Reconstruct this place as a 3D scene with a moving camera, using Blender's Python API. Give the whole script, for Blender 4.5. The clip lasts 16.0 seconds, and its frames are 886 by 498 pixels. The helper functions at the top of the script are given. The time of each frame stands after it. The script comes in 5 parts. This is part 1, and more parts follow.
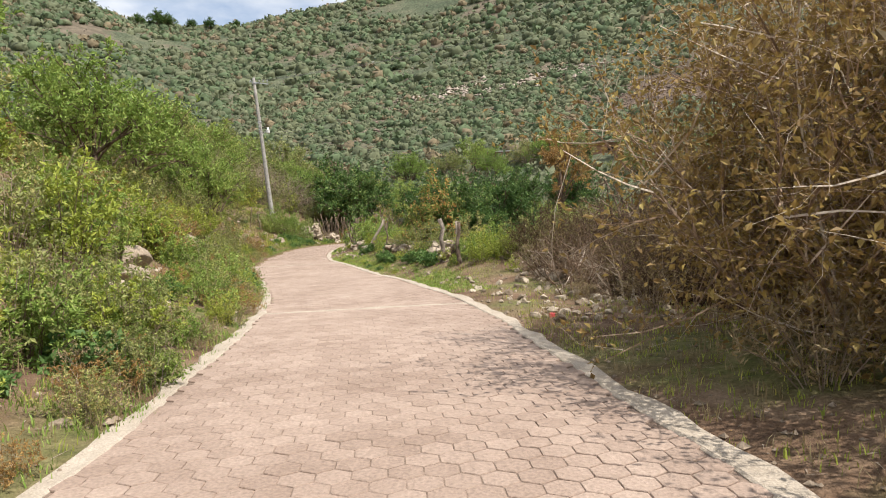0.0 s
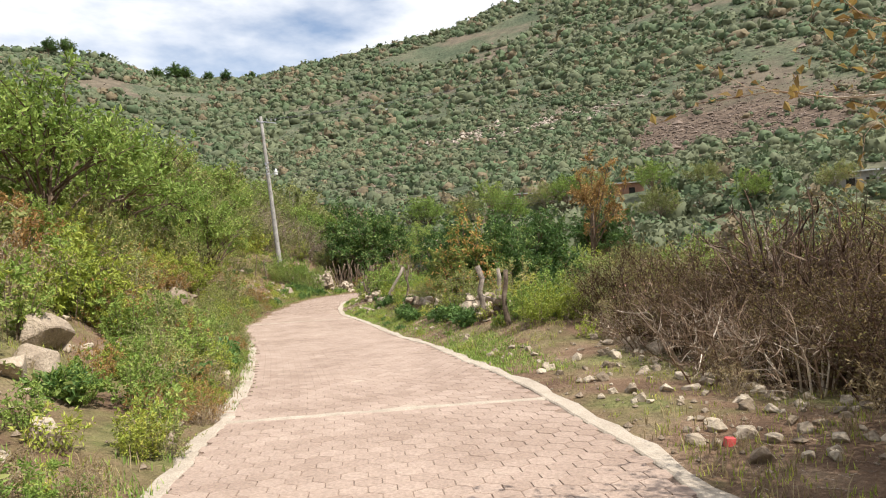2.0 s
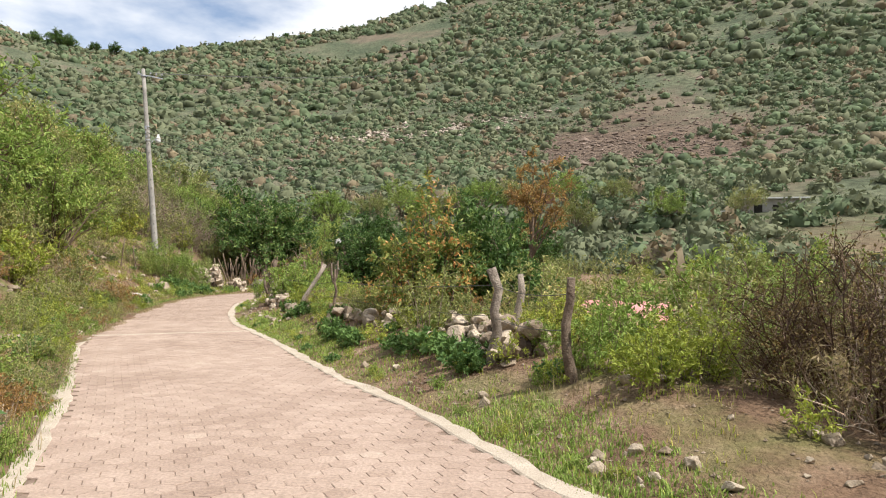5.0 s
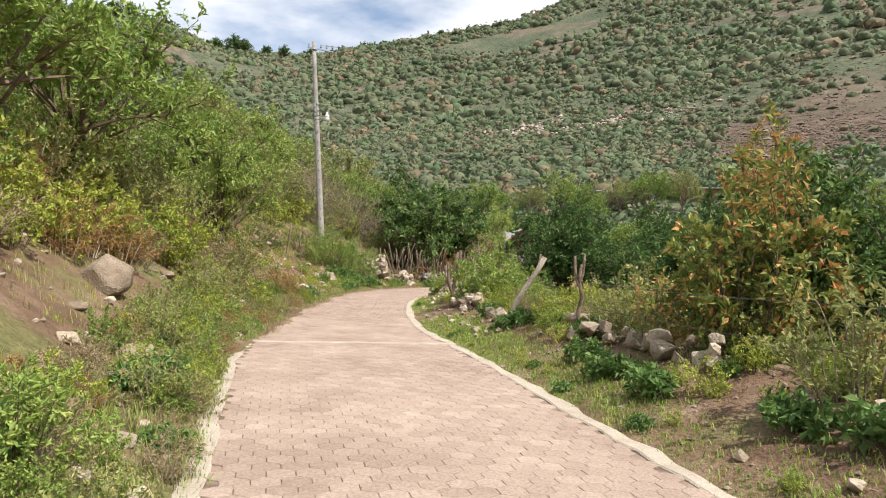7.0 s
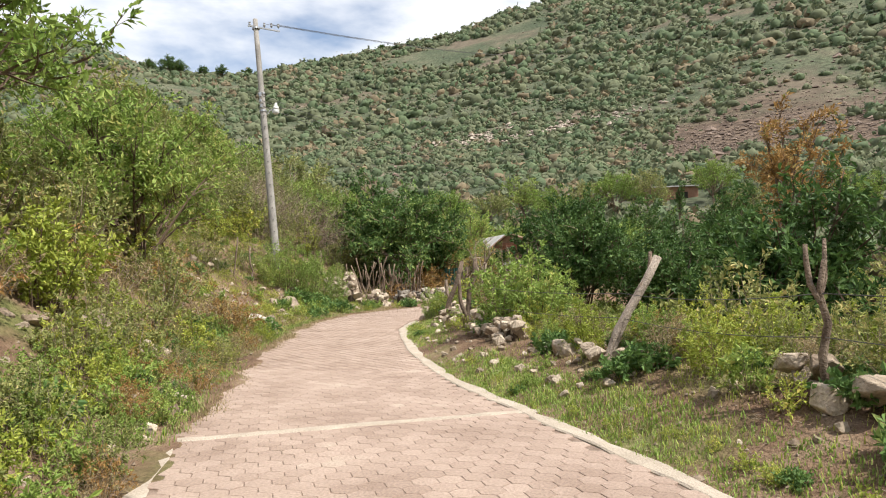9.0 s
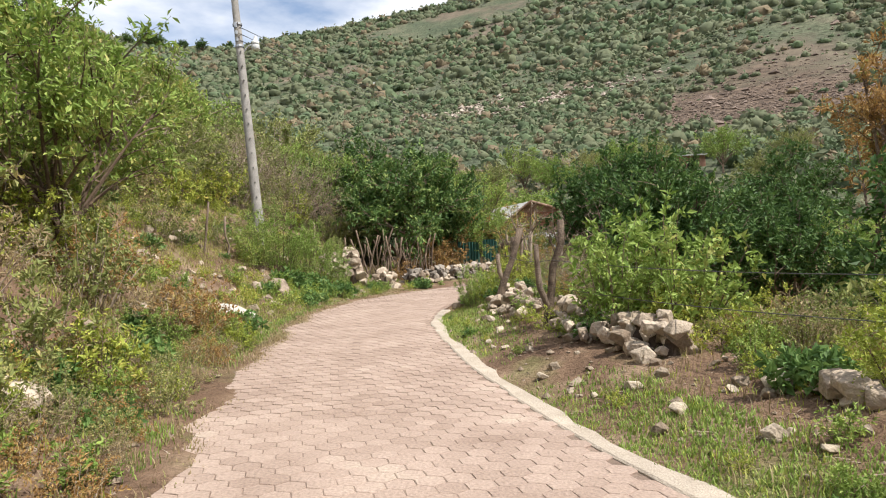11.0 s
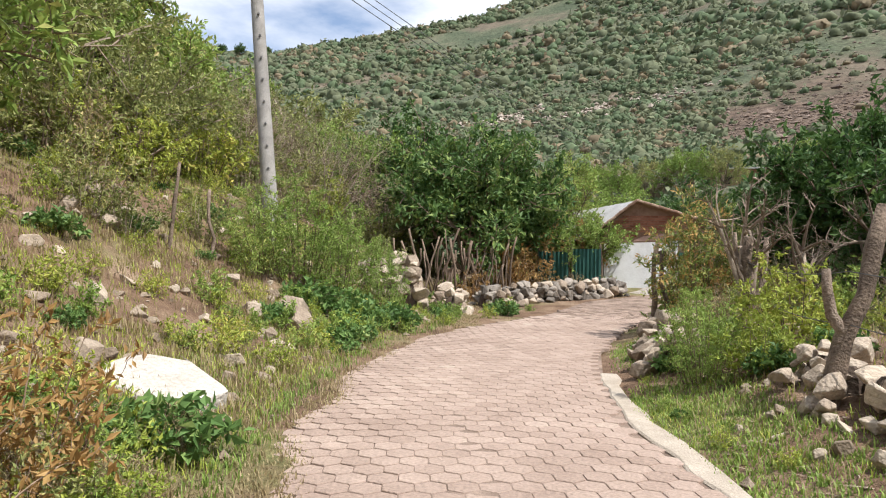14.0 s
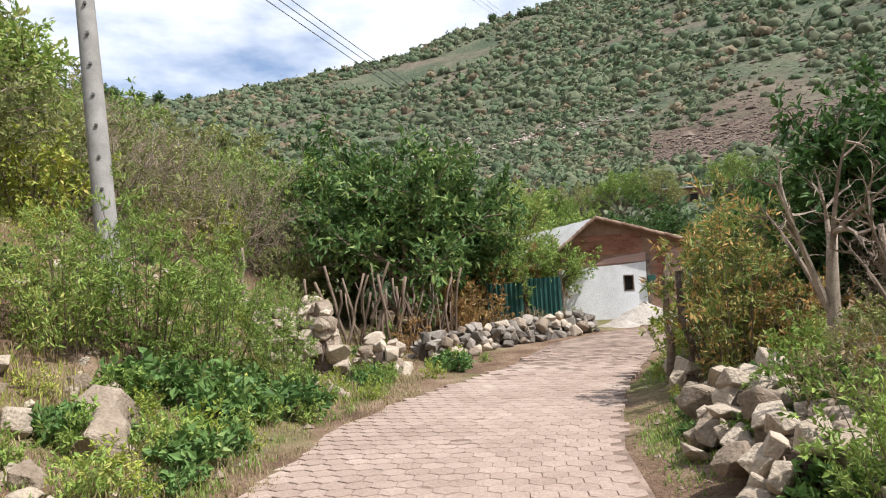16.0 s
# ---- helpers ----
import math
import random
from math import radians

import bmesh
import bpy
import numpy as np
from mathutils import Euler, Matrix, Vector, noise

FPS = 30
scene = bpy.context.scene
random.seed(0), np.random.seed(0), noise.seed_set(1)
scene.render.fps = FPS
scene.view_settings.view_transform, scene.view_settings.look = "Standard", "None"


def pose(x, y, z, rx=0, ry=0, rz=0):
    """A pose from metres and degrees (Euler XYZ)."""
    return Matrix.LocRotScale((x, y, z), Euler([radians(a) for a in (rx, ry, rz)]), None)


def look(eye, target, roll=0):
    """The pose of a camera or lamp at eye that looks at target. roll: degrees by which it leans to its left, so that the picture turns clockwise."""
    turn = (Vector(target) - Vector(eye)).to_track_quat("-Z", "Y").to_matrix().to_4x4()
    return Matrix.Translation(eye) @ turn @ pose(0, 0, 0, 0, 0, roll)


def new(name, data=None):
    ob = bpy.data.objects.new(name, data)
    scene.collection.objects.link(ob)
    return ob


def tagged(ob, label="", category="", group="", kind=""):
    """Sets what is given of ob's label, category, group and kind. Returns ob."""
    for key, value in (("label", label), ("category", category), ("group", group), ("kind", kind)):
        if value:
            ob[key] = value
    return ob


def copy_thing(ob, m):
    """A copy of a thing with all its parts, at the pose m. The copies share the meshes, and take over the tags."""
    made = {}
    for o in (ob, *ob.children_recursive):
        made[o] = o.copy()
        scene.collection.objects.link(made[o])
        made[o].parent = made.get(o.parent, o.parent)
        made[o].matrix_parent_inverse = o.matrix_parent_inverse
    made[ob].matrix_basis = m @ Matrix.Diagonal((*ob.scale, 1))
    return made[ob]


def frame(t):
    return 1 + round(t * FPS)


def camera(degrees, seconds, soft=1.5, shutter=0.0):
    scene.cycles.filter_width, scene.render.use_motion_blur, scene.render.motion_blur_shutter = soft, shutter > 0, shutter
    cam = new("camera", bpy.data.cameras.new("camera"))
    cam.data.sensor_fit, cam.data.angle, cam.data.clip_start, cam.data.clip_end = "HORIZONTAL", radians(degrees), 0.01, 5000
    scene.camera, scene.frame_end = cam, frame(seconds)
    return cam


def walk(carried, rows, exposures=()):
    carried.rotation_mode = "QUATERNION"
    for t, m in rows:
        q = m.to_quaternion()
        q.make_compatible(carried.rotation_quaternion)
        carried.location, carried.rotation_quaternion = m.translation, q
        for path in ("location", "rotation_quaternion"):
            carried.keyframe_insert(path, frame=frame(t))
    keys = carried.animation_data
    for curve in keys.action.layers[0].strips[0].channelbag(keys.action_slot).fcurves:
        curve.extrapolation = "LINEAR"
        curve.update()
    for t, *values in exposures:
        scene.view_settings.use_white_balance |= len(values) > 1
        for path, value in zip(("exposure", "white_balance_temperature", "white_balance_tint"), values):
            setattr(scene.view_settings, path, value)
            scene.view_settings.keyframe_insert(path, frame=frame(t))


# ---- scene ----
cam = camera(66.8, 16.0, soft=1.1)

PATH = [
    (0, (5.789, 4.230, 1.195), (5.550, 6.214, 1.123), -2.04),
    (0.5, (5.628, 5.140, 1.224), (5.476, 7.133, 1.143), -1.08),
    (1, (5.396, 5.961, 1.288), (5.253, 7.955, 1.346), -2.40),
    (1.5, (5.128, 6.818, 1.267), (4.950, 8.808, 1.357), -2.47),
    (2, (4.889, 7.717, 1.290), (4.614, 9.697, 1.354), -2.79),
    (2.5, (4.682, 8.667, 1.280), (4.485, 10.657, 1.277), -4.28),
    (3, (4.389, 9.605, 1.287), (4.245, 11.599, 1.328), -3.41),
    (3.5, (4.071, 10.486, 1.281), (3.882, 12.476, 1.323), 0.79),
    (4, (3.840, 11.386, 1.280), (3.658, 13.377, 1.343), 0.77),
    (4.2, (3.729, 11.741, 1.282), (3.605, 13.736, 1.353), 0.79),
    (6.3, (1.696, 15.969, 1.275), (1.782, 17.966, 1.342), 0.54),
    (6.5, (1.521, 16.413, 1.324), (1.440, 18.411, 1.373), 0.37),
    (7, (0.998, 17.506, 1.239), (0.607, 19.467, 1.288), 2.58),
    (7.5, (0.476, 18.627, 1.193), (0.058, 20.582, 1.249), 0.69),
    (8, (0.058, 19.761, 1.215), (-0.350, 21.719, 1.231), 0.39),
    (8.5, (-0.516, 20.924, 1.202), (-0.837, 22.898, 1.257), -0.87),
    (9, (-1.066, 22.062, 1.218), (-1.311, 24.044, 1.313), -0.63),
    (9.2, (-1.285, 22.523, 1.252), (-1.501, 24.511, 1.290), -0.23),
    (11.3, (-3.045, 27.171, 1.174), (-3.253, 29.160, 1.193), -1.32),
    (11.5, (-3.309, 27.642, 1.126), (-3.513, 29.632, 1.105), 0.09),
    (12, (-3.766, 28.888, 1.139), (-3.915, 30.882, 1.114), 3.10),
    (12.5, (-4.140, 30.045, 1.169), (-4.290, 32.039, 1.149), 1.98),
    (13, (-4.433, 31.067, 1.187), (-4.680, 33.052, 1.140), 0.56),
    (13.5, (-4.619, 32.042, 1.188), (-4.888, 34.023, 1.253), -1.05),
    (14, (-4.852, 33.037, 1.196), (-5.143, 35.015, 1.259), 0.89),
    (14.5, (-5.029, 33.996, 1.213), (-5.296, 35.976, 1.310), 1.42),
    (15, (-5.159, 34.883, 1.263), (-5.392, 36.865, 1.407), 0.32),
    (15.5, (-5.193, 35.756, 1.262), (-5.268, 37.748, 1.418), -1.52),
    (16, (-5.147, 36.567, 1.304), (-5.248, 38.557, 1.475), -3.03),
]
walk(cam, [(t, look(eye, target, roll)) for t, eye, target, roll in PATH], exposures=((0.0, 0.29, 6500, 10), (2.5, 0.36, 6500, 10), (9.2, 0.36, 6480, 10), (12.0, 0.37, 6300, 11), (16.0, 0.38, 6080, 11)))

# ---- light ----
world = bpy.data.worlds.new("sky")
scene.world = world
world.use_nodes = True
SUN_EL, SUN_AZ = 58.0, 116.0  # degrees; azimuth clockwise from +y
_n, _l = world.node_tree.nodes, world.node_tree.links
_bg = _n["Background"]
_sky = _n.new("ShaderNodeTexSky")
_sky.sky_type, _sky.sun_disc = "NISHITA", False
_sky.sun_elevation, _sky.sun_rotation = radians(SUN_EL), radians(SUN_AZ)
_tc = _n.new("ShaderNodeTexCoord")
_mp = _n.new("ShaderNodeMapping")
_mp.inputs["Scale"].default_value = (1.0, 1.0, 2.6)
_cn = _n.new("ShaderNodeTexNoise")
_cn.inputs["Scale"].default_value, _cn.inputs["Detail"].default_value, _cn.inputs["Roughness"].default_value = 2.3, 7.0, 0.55
_cr = _n.new("ShaderNodeValToRGB")
_cr.color_ramp.elements[0].position, _cr.color_ramp.elements[1].position = 0.39, 0.54
_cr.color_ramp.elements[0].color = (0.10, 0.10, 0.10, 1)
_mx = _n.new("ShaderNodeMixRGB")
_mx.inputs[2].default_value = (6.5, 6.65, 6.95, 1)
_l.new(_tc.outputs["Generated"], _mp.inputs[0])
_l.new(_mp.outputs[0], _cn.inputs["Vector"])
_l.new(_cn.outputs["Fac"], _cr.inputs[0])
_l.new(_cr.outputs[0], _mx.inputs[0])
_l.new(_sky.outputs[0], _mx.inputs[1])
_l.new(_mx.outputs[0], _bg.inputs[0])
_bg.inputs[1].default_value = 0.13
_sd = bpy.data.lights.new("sun", "SUN")
_sd.energy, _sd.angle, _sd.color = 5.0, radians(0.55), (1.0, 0.95, 0.87)
sun = new("sun", _sd)
_a, _e = radians(SUN_AZ), radians(SUN_EL)
sun.matrix_world = look((math.sin(_a) * math.cos(_e) * 60, math.cos(_a) * math.cos(_e) * 60, math.sin(_e) * 60), (0, 0, 0))


# ---- materials ----
def mat(name, c1, c2, rough=0.85, scale=6.0, bump=0.3, fine=60.0, metal=0.0, rand=0.0, island=0.0, trans=0.0, c3=None, spread=0.5, spec=0.3):
    """Two-scale noise colour between c1 and c2 (c3: rarer third colour), with fine relief; rand and island vary pieces."""
    m = bpy.data.materials.new(name)
    m.use_nodes = True
    n, l = m.node_tree.nodes, m.node_tree.links
    b = n["Principled BSDF"]
    b.inputs["Roughness"].default_value, b.inputs["Metallic"].default_value = rough, metal
    b.inputs["Specular IOR Level"].default_value = spec
    tc = n.new("ShaderNodeTexCoord")
    geo = n.new("ShaderNodeNewGeometry")
    vec = geo.outputs["Position"]
    nz = n.new("ShaderNodeTexNoise")
    nz.inputs["Scale"].default_value, nz.inputs["Detail"].default_value, nz.inputs["Roughness"].default_value = scale, 6.0, 0.62
    l.new(vec, nz.inputs["Vector"])
    ramp = n.new("ShaderNodeValToRGB")
    e = ramp.color_ramp.elements
    e[0].position, e[1].position = 0.5 - spread * 0.36, 0.5 + spread * 0.36
    e[0].color, e[1].color = (*c1, 1), (*c2, 1)
    if c3:
        x = ramp.color_ramp.elements.new(min(0.98, 0.5 + spread * 0.6))
        x.color = (*c3, 1)
    fac = nz.outputs["Fac"]
    if rand or island:
        oi = n.new("ShaderNodeObjectInfo")
        for src, amt in ((oi.outputs["Random"], rand), (geo.outputs["Random Per Island"], island)):
            if amt:
                sub = n.new("ShaderNodeMath")
                sub.operation = "MULTIPLY_ADD"
                sub.inputs[1].default_value, sub.inputs[2].default_value = amt, -amt / 2
                l.new(src, sub.inputs[0])
                add = n.new("ShaderNodeMath")
                add.operation = "ADD"
                l.new(fac, add.inputs[0])
                l.new(sub.outputs[0], add.inputs[1])
                fac = add.outputs[0]
    l.new(fac, ramp.inputs[0])
    fz = n.new("ShaderNodeTexNoise")
    fz.inputs["Scale"].default_value, fz.inputs["Detail"].default_value = fine, 4.0
    l.new(vec, fz.inputs["Vector"])
    mul = n.new("ShaderNodeMixRGB")
    mul.blend_type, mul.inputs[0].default_value = "OVERLAY", 0.45
    l.new(ramp.outputs[0], mul.inputs[1])
    l.new(fz.outputs["Fac"], mul.inputs[2])
    l.new(mul.outputs[0], b.inputs["Base Color"])
    if bump:
        bp = n.new("ShaderNodeBump")
        bp.inputs["Strength"].default_value, bp.inputs["Distance"].default_value = bump, 0.02
        l.new(fz.outputs["Fac"], bp.inputs["Height"])
        l.new(bp.outputs[0], b.inputs["Normal"])
    if trans:
        tr = n.new("ShaderNodeBsdfTranslucent")
        l.new(mul.outputs[0], tr.inputs["Color"])
        ms = n.new("ShaderNodeMixShader")
        ms.inputs[0].default_value = trans
        l.new(b.outputs[0], ms.inputs[1])
        l.new(tr.outputs[0], ms.inputs[2])
        l.new(ms.outputs[0], n["Material Output"].inputs["Surface"])
    return m


def leafmat(name, c1, c2, c3=None):
    return mat(name, c1, c2, rough=0.6, scale=0.9, bump=0, fine=25, rand=0.35, island=0.8, trans=0.3, c3=c3, spread=1.0)


M_PAVER = mat("paver_concrete", (0.255, 0.182, 0.141), (0.385, 0.292, 0.235), rough=0.92, scale=0.9, bump=0.6, fine=45, rand=0.25, island=0.25, spread=0.7, c3=(0.43, 0.355, 0.28))
M_JOINT = mat("joint_sand", (0.11, 0.075, 0.055), (0.33, 0.245, 0.19), rough=0.95, scale=3.5, bump=0.5, fine=90)
M_KERB = mat("kerb_concrete", (0.32, 0.265, 0.205), (0.50, 0.43, 0.35), rough=0.92, scale=3.5, bump=0.6, fine=70, spread=0.8)
M_TWIG = mat("brown_bark", (0.10, 0.068, 0.045), (0.22, 0.16, 0.115), scale=9, bump=0.4, fine=80, rand=0.4)
M_DRYTWIG = mat("grey_dry_wood", (0.17, 0.125, 0.09), (0.36, 0.29, 0.22), scale=9, bump=0.4, fine=80, rand=0.4, island=0.6)
M_THORN = mat("reddish_dry_twig", (0.17, 0.11, 0.07), (0.40, 0.29, 0.20), scale=3, bump=0.2, fine=60, island=1.0, c3=(0.60, 0.52, 0.42), spread=0.7)
M_DARKTHORN = mat("dark_thorn_twig", (0.05, 0.03, 0.02), (0.14, 0.085, 0.055), scale=3, bump=0.2, fine=60, island=0.8, c3=(0.30, 0.23, 0.17), spread=0.8)
M_ROCK = mat("pale_limestone", (0.20, 0.15, 0.105), (0.52, 0.43, 0.33), scale=3.5, bump=1.0, fine=35, rand=0.6, spread=0.9)
M_POST = mat("weathered_post_wood", (0.10, 0.07, 0.05), (0.28, 0.215, 0.16), scale=8, bump=0.9, fine=60, rand=0.3)
M_POLE = mat("pole_concrete", (0.24, 0.225, 0.205), (0.36, 0.34, 0.31), scale=4, bump=0.3, fine=90)
M_STEEL = mat("galvanised_steel", (0.35, 0.36, 0.37), (0.5, 0.51, 0.52), rough=0.45, metal=0.8, bump=0.05)
M_WIRE = mat("wire_metal", (0.08, 0.08, 0.08), (0.16, 0.15, 0.14), rough=0.5, metal=0.5, bump=0)
M_LIME = leafmat("yellow_green_leaf", (0.240, 0.300, 0.043), (0.444, 0.480, 0.090), (0.600, 0.516, 0.144))
M_GREEN = leafmat("fresh_green_leaf", (0.16, 0.25, 0.046), (0.345, 0.44, 0.108), (0.44, 0.44, 0.13))
M_OLIVE = leafmat("olive_leaf", (0.165, 0.20, 0.056), (0.36, 0.37, 0.13), (0.506, 0.423, 0.169))
M_DARK = leafmat("dark_green_leaf", (0.048, 0.102, 0.026), (0.12, 0.205, 0.052), (0.25, 0.33, 0.095))
M_RUST = leafmat("dry_orange_leaf", (0.278, 0.158, 0.051), (0.455, 0.292, 0.108), (0.304, 0.304, 0.089))
M_STRAW = leafmat("dry_straw_leaf", (0.252, 0.189, 0.095), (0.441, 0.357, 0.200), (0.210, 0.210, 0.063))

# ---- the lie of the land ----
YK = np.array([-60.0, 0, 8, 16, 24, 32, 40, 48, 51, 55, 60, 80])
ZK = np.array([-0.5, -0.12, -0.01, -0.02, -0.11, -0.11, 0.10, 0.27, 0.50, 0.78, 1.1, 2.2])
LY = np.array([-60.0, 4, 7.7, 11.5, 13.8, 15.9, 20.2, 22.6, 25.4, 28.3, 31, 33.6, 36.7, 39.2, 41.5, 43, 44.3, 45.7, 47.8, 50.5, 52, 53.5, 54.5, 80])
LX = np.array([6.0, 3.9, 3.42, 2.55, 1.95, 1.22, -0.6, -1.8, -3.2, -4.3, -5.15, -5.85, -6.52, -6.88, -6.92, -6.75, -6.35, -5.7, -4.75, -3.7, -2.3, 1.0, 5.0, 60])
RY = np.array([-60.0, 4, 7.4, 8.3, 11.2, 13, 15.4, 17.4, 20, 21.9, 24.2, 26.4, 29, 30.7, 33.8, 36.5, 38.4, 40, 42, 44.2, 46, 49, 51, 52, 53, 80])
RX = np.array([9.2, 7.4, 6.8, 6.54, 5.8, 5.36, 4.6, 3.78, 2.8, 1.85, 0.9, 0.0, -1.2, -2.0, -3.1, -3.82, -4.2, -4.24, -4.1, -3.65, -3.15, -2.1, 0.2, 3.0, 8.0, 90])
BY = np.array([-60.0, 4, 7.7, 11.5, 13.8, 15.9, 20.2, 22.6, 25.4, 28.3, 31, 33.6, 36.7, 39.2, 41.5, 43, 44.3, 46, 50, 56, 80])
BX = np.array([6.0, 3.9, 3.42, 2.55, 1.95, 1.22, -0.6, -1.8, -3.2, -4.3, -5.15, -5.85, -6.52, -6.88, -6.92, -6.75, -6.5, -6.4, -6.7, -7.6, -12])
SKY_AZ = np.array([-180.0, -60, -45, -38, -34, -31, -25, -21, -16, -11, -6, -1, 5, 11, 20, 32, 60, 180])
SKY_EL = np.array([6.0, 14, 17, 18.0, 17.8, 16.9, 16.7, 17.2, 18.2, 19.4, 20.6, 22.1, 23.2, 24.0, 26.0, 27.0, 20, 6])


def smooth(a, b, x):
    t = np.clip((x - a) / (b - a), 0, 1)
    return t * t * (3 - 2 * t)


def waves(x, y, s, k):
    return (np.sin(x / s + k) * np.cos(y / s * 1.13 - 2 * k) + np.sin((x + y) / s * 0.61 + 3 * k) * np.cos((x - y) / s * 0.83 + k)) * 0.5


def road_z(y):
    return np.interp(y, YK, ZK)


def land(x, y):
    """Height of the ground."""
    x, y = np.asarray(x, float), np.asarray(y, float)
    zr = road_z(y)
    sl = (np.interp(y, BY, BX) - x) * 0.9
    sr = (x - np.interp(y, RY, RX)) * 0.9
    left = 0.30 * np.clip(sl - 0.3, 0, 1.0) + 0.68 * np.clip(sl - 1.3, 0, 3.2) + 0.30 * np.clip(sl - 4.5, 0, 48)
    left = left + smooth(0.6, 3, sl) * (0.10 * waves(x, y, 0.9, 1.0) + 0.2 * waves(x, y, 2.6, 2.0))
    hill_fade = smooth(52, 75, y)
    left = left * (1 - 0.62 * hill_fade)
    right = (0.13 + 0.24 * smooth(16, 21, y)) * np.clip(sr - 0.25, 0, 1.3) - 0.34 * np.clip(sr - 2.3, 0, 9)
    right = right + smooth(0.4, 1.5, sr) * (0.05 * waves(x, y, 0.7, 4.0) + 0.12 * waves(x, y, 2.4, 5.0))
    right = right * (1 - smooth(48, 60, y))
    lip = smooth(-0.42, 0.04, sl + 0.16 * waves(x, y, 0.45, 0.3) - 0.32 * (1 - smooth(25, 29, y))) * 0.072 + smooth(-0.05, 0.3, sr) * 0.05
    near = zr - 0.05 + lip + np.where(sl > 0.25, left, 0) + np.where(sr > 0.25, right, 0)
    dx, dy = x + 2, y - 20
    d = np.hypot(dx, dy) + 1e-6
    az = np.degrees(np.arctan2(dx, dy))
    top = np.interp(az, SKY_AZ, SKY_EL)
    part = np.interp(d, [0, 30, 45, 70, 100, 160, 230, 320, 400, 470, 560, 800, 3000], [0, 0.0, 0.06, 0.17, 0.30, 0.47, 0.63, 0.80, 0.92, 1.0, 0.93, 0.55, 0.02])
    far = d * np.tan(np.radians(top * part))
    far = far + smooth(80, 200, d) * (waves(x, y, 19, 1.5) * 1.6 + waves(x, y, 47, 0.4) * 3.5)
    w = smooth(34, 75, d)
    return np.where(w > 0, near * (1 - w) + np.maximum(far, np.where(sl > 0, near * 0.8, -9)) * w, near)


def land1(x, y):
    return float(land(x, y))


class Build:
    """Collects vertices and faces of one mesh."""

    def __init__(self):
        self.v, self.f, self.m = [], [], []

    def tube(self, pts, radii, sides=4, mi=0):
        base = len(self.v)
        for i, p in enumerate(pts):
            a = pts[min(i + 1, len(pts) - 1)] - pts[max(i - 1, 0)]
            a = a.normalized() if a.length > 1e-9 else Vector((0, 0, 1))
            u = a.orthogonal().normalized()
            w = a.cross(u)
            for k in range(sides):
                t = 2 * math.pi * k / sides
                self.v.append(tuple(p + (u * math.cos(t) + w * math.sin(t)) * radii[i]))
        for i in range(len(pts) - 1):
            for k in range(sides):
                a, b = base + i * sides + k, base + i * sides + (k + 1) % sides
                self.f.append((a, b, b + sides, a + sides))
                self.m.append(mi)
        self.f.append(tuple(base + (len(pts) - 1) * sides + k for k in range(sides)))
        self.m.append(mi)

    def leaf(self, p, d, n, ln, wd, mi=0):
        d = d.normalized()
        s = d.cross(n)
        s = s.normalized() if s.length > 1e-6 else d.orthogonal().normalized()
        up = s.cross(d) * (0.18 * wd)
        b = len(self.v)
        mid = p + d * (ln * 0.45)
        self.v += [tuple(p), tuple(mid + s * wd * 0.5 + up), tuple(p + d * ln - up * 1.5), tuple(mid - s * wd * 0.5 + up)]
        self.f += [(b, b + 1, b + 2), (b, b + 2, b + 3)]
        self.m += [mi, mi]

    def box(self, lo, hi, mi=0):
        b = len(self.v)
        self.v += [(x, y, z) for z in (lo[2], hi[2]) for y in (lo[1], hi[1]) for x in (lo[0], hi[0])]
        for q in ((0, 2, 3, 1), (4, 5, 7, 6), (0, 1, 5, 4), (2, 6, 7, 3), (0, 4, 6, 2), (1, 3, 7, 5)):
            self.f.append(tuple(b + i for i in q))
            self.m.append(mi)

    def mesh(self, name, *mats, smooth_shade=False):
        me = bpy.data.meshes.new(name)
        me.from_pydata(self.v, [], self.f)
        for q in mats:
            me.materials.append(q)
        if len(mats) > 1:
            me.polygons.foreach_set("material_index", self.m)
        if smooth_shade:
            me.polygons.foreach_set("use_smooth", [True] * len(me.polygons))
        me.update()
        return me


def part(name, b, material, parent, label="", smooth_shade=False):
    ob = new(name, b.mesh(name, material, smooth_shade=smooth_shade))
    ob.parent = parent
    return tagged(ob, label)


def rvec(r, z=0.0):
    return Vector((r.gauss(0, 1), r.gauss(0, 1), r.gauss(0, 1) + z))


# ---- ground ----
def graded(lo, hi, step, far_lo, far_hi):
    a = list(np.arange(lo, hi + 1e-6, step))
    s = step
    while a[-1] < far_hi:
        s *= 1.09
        a.append(a[-1] + s)
    s = step
    while a[0] > far_lo:
        s *= 1.09
        a.insert(0, a[0] - s)
    return np.array(a)


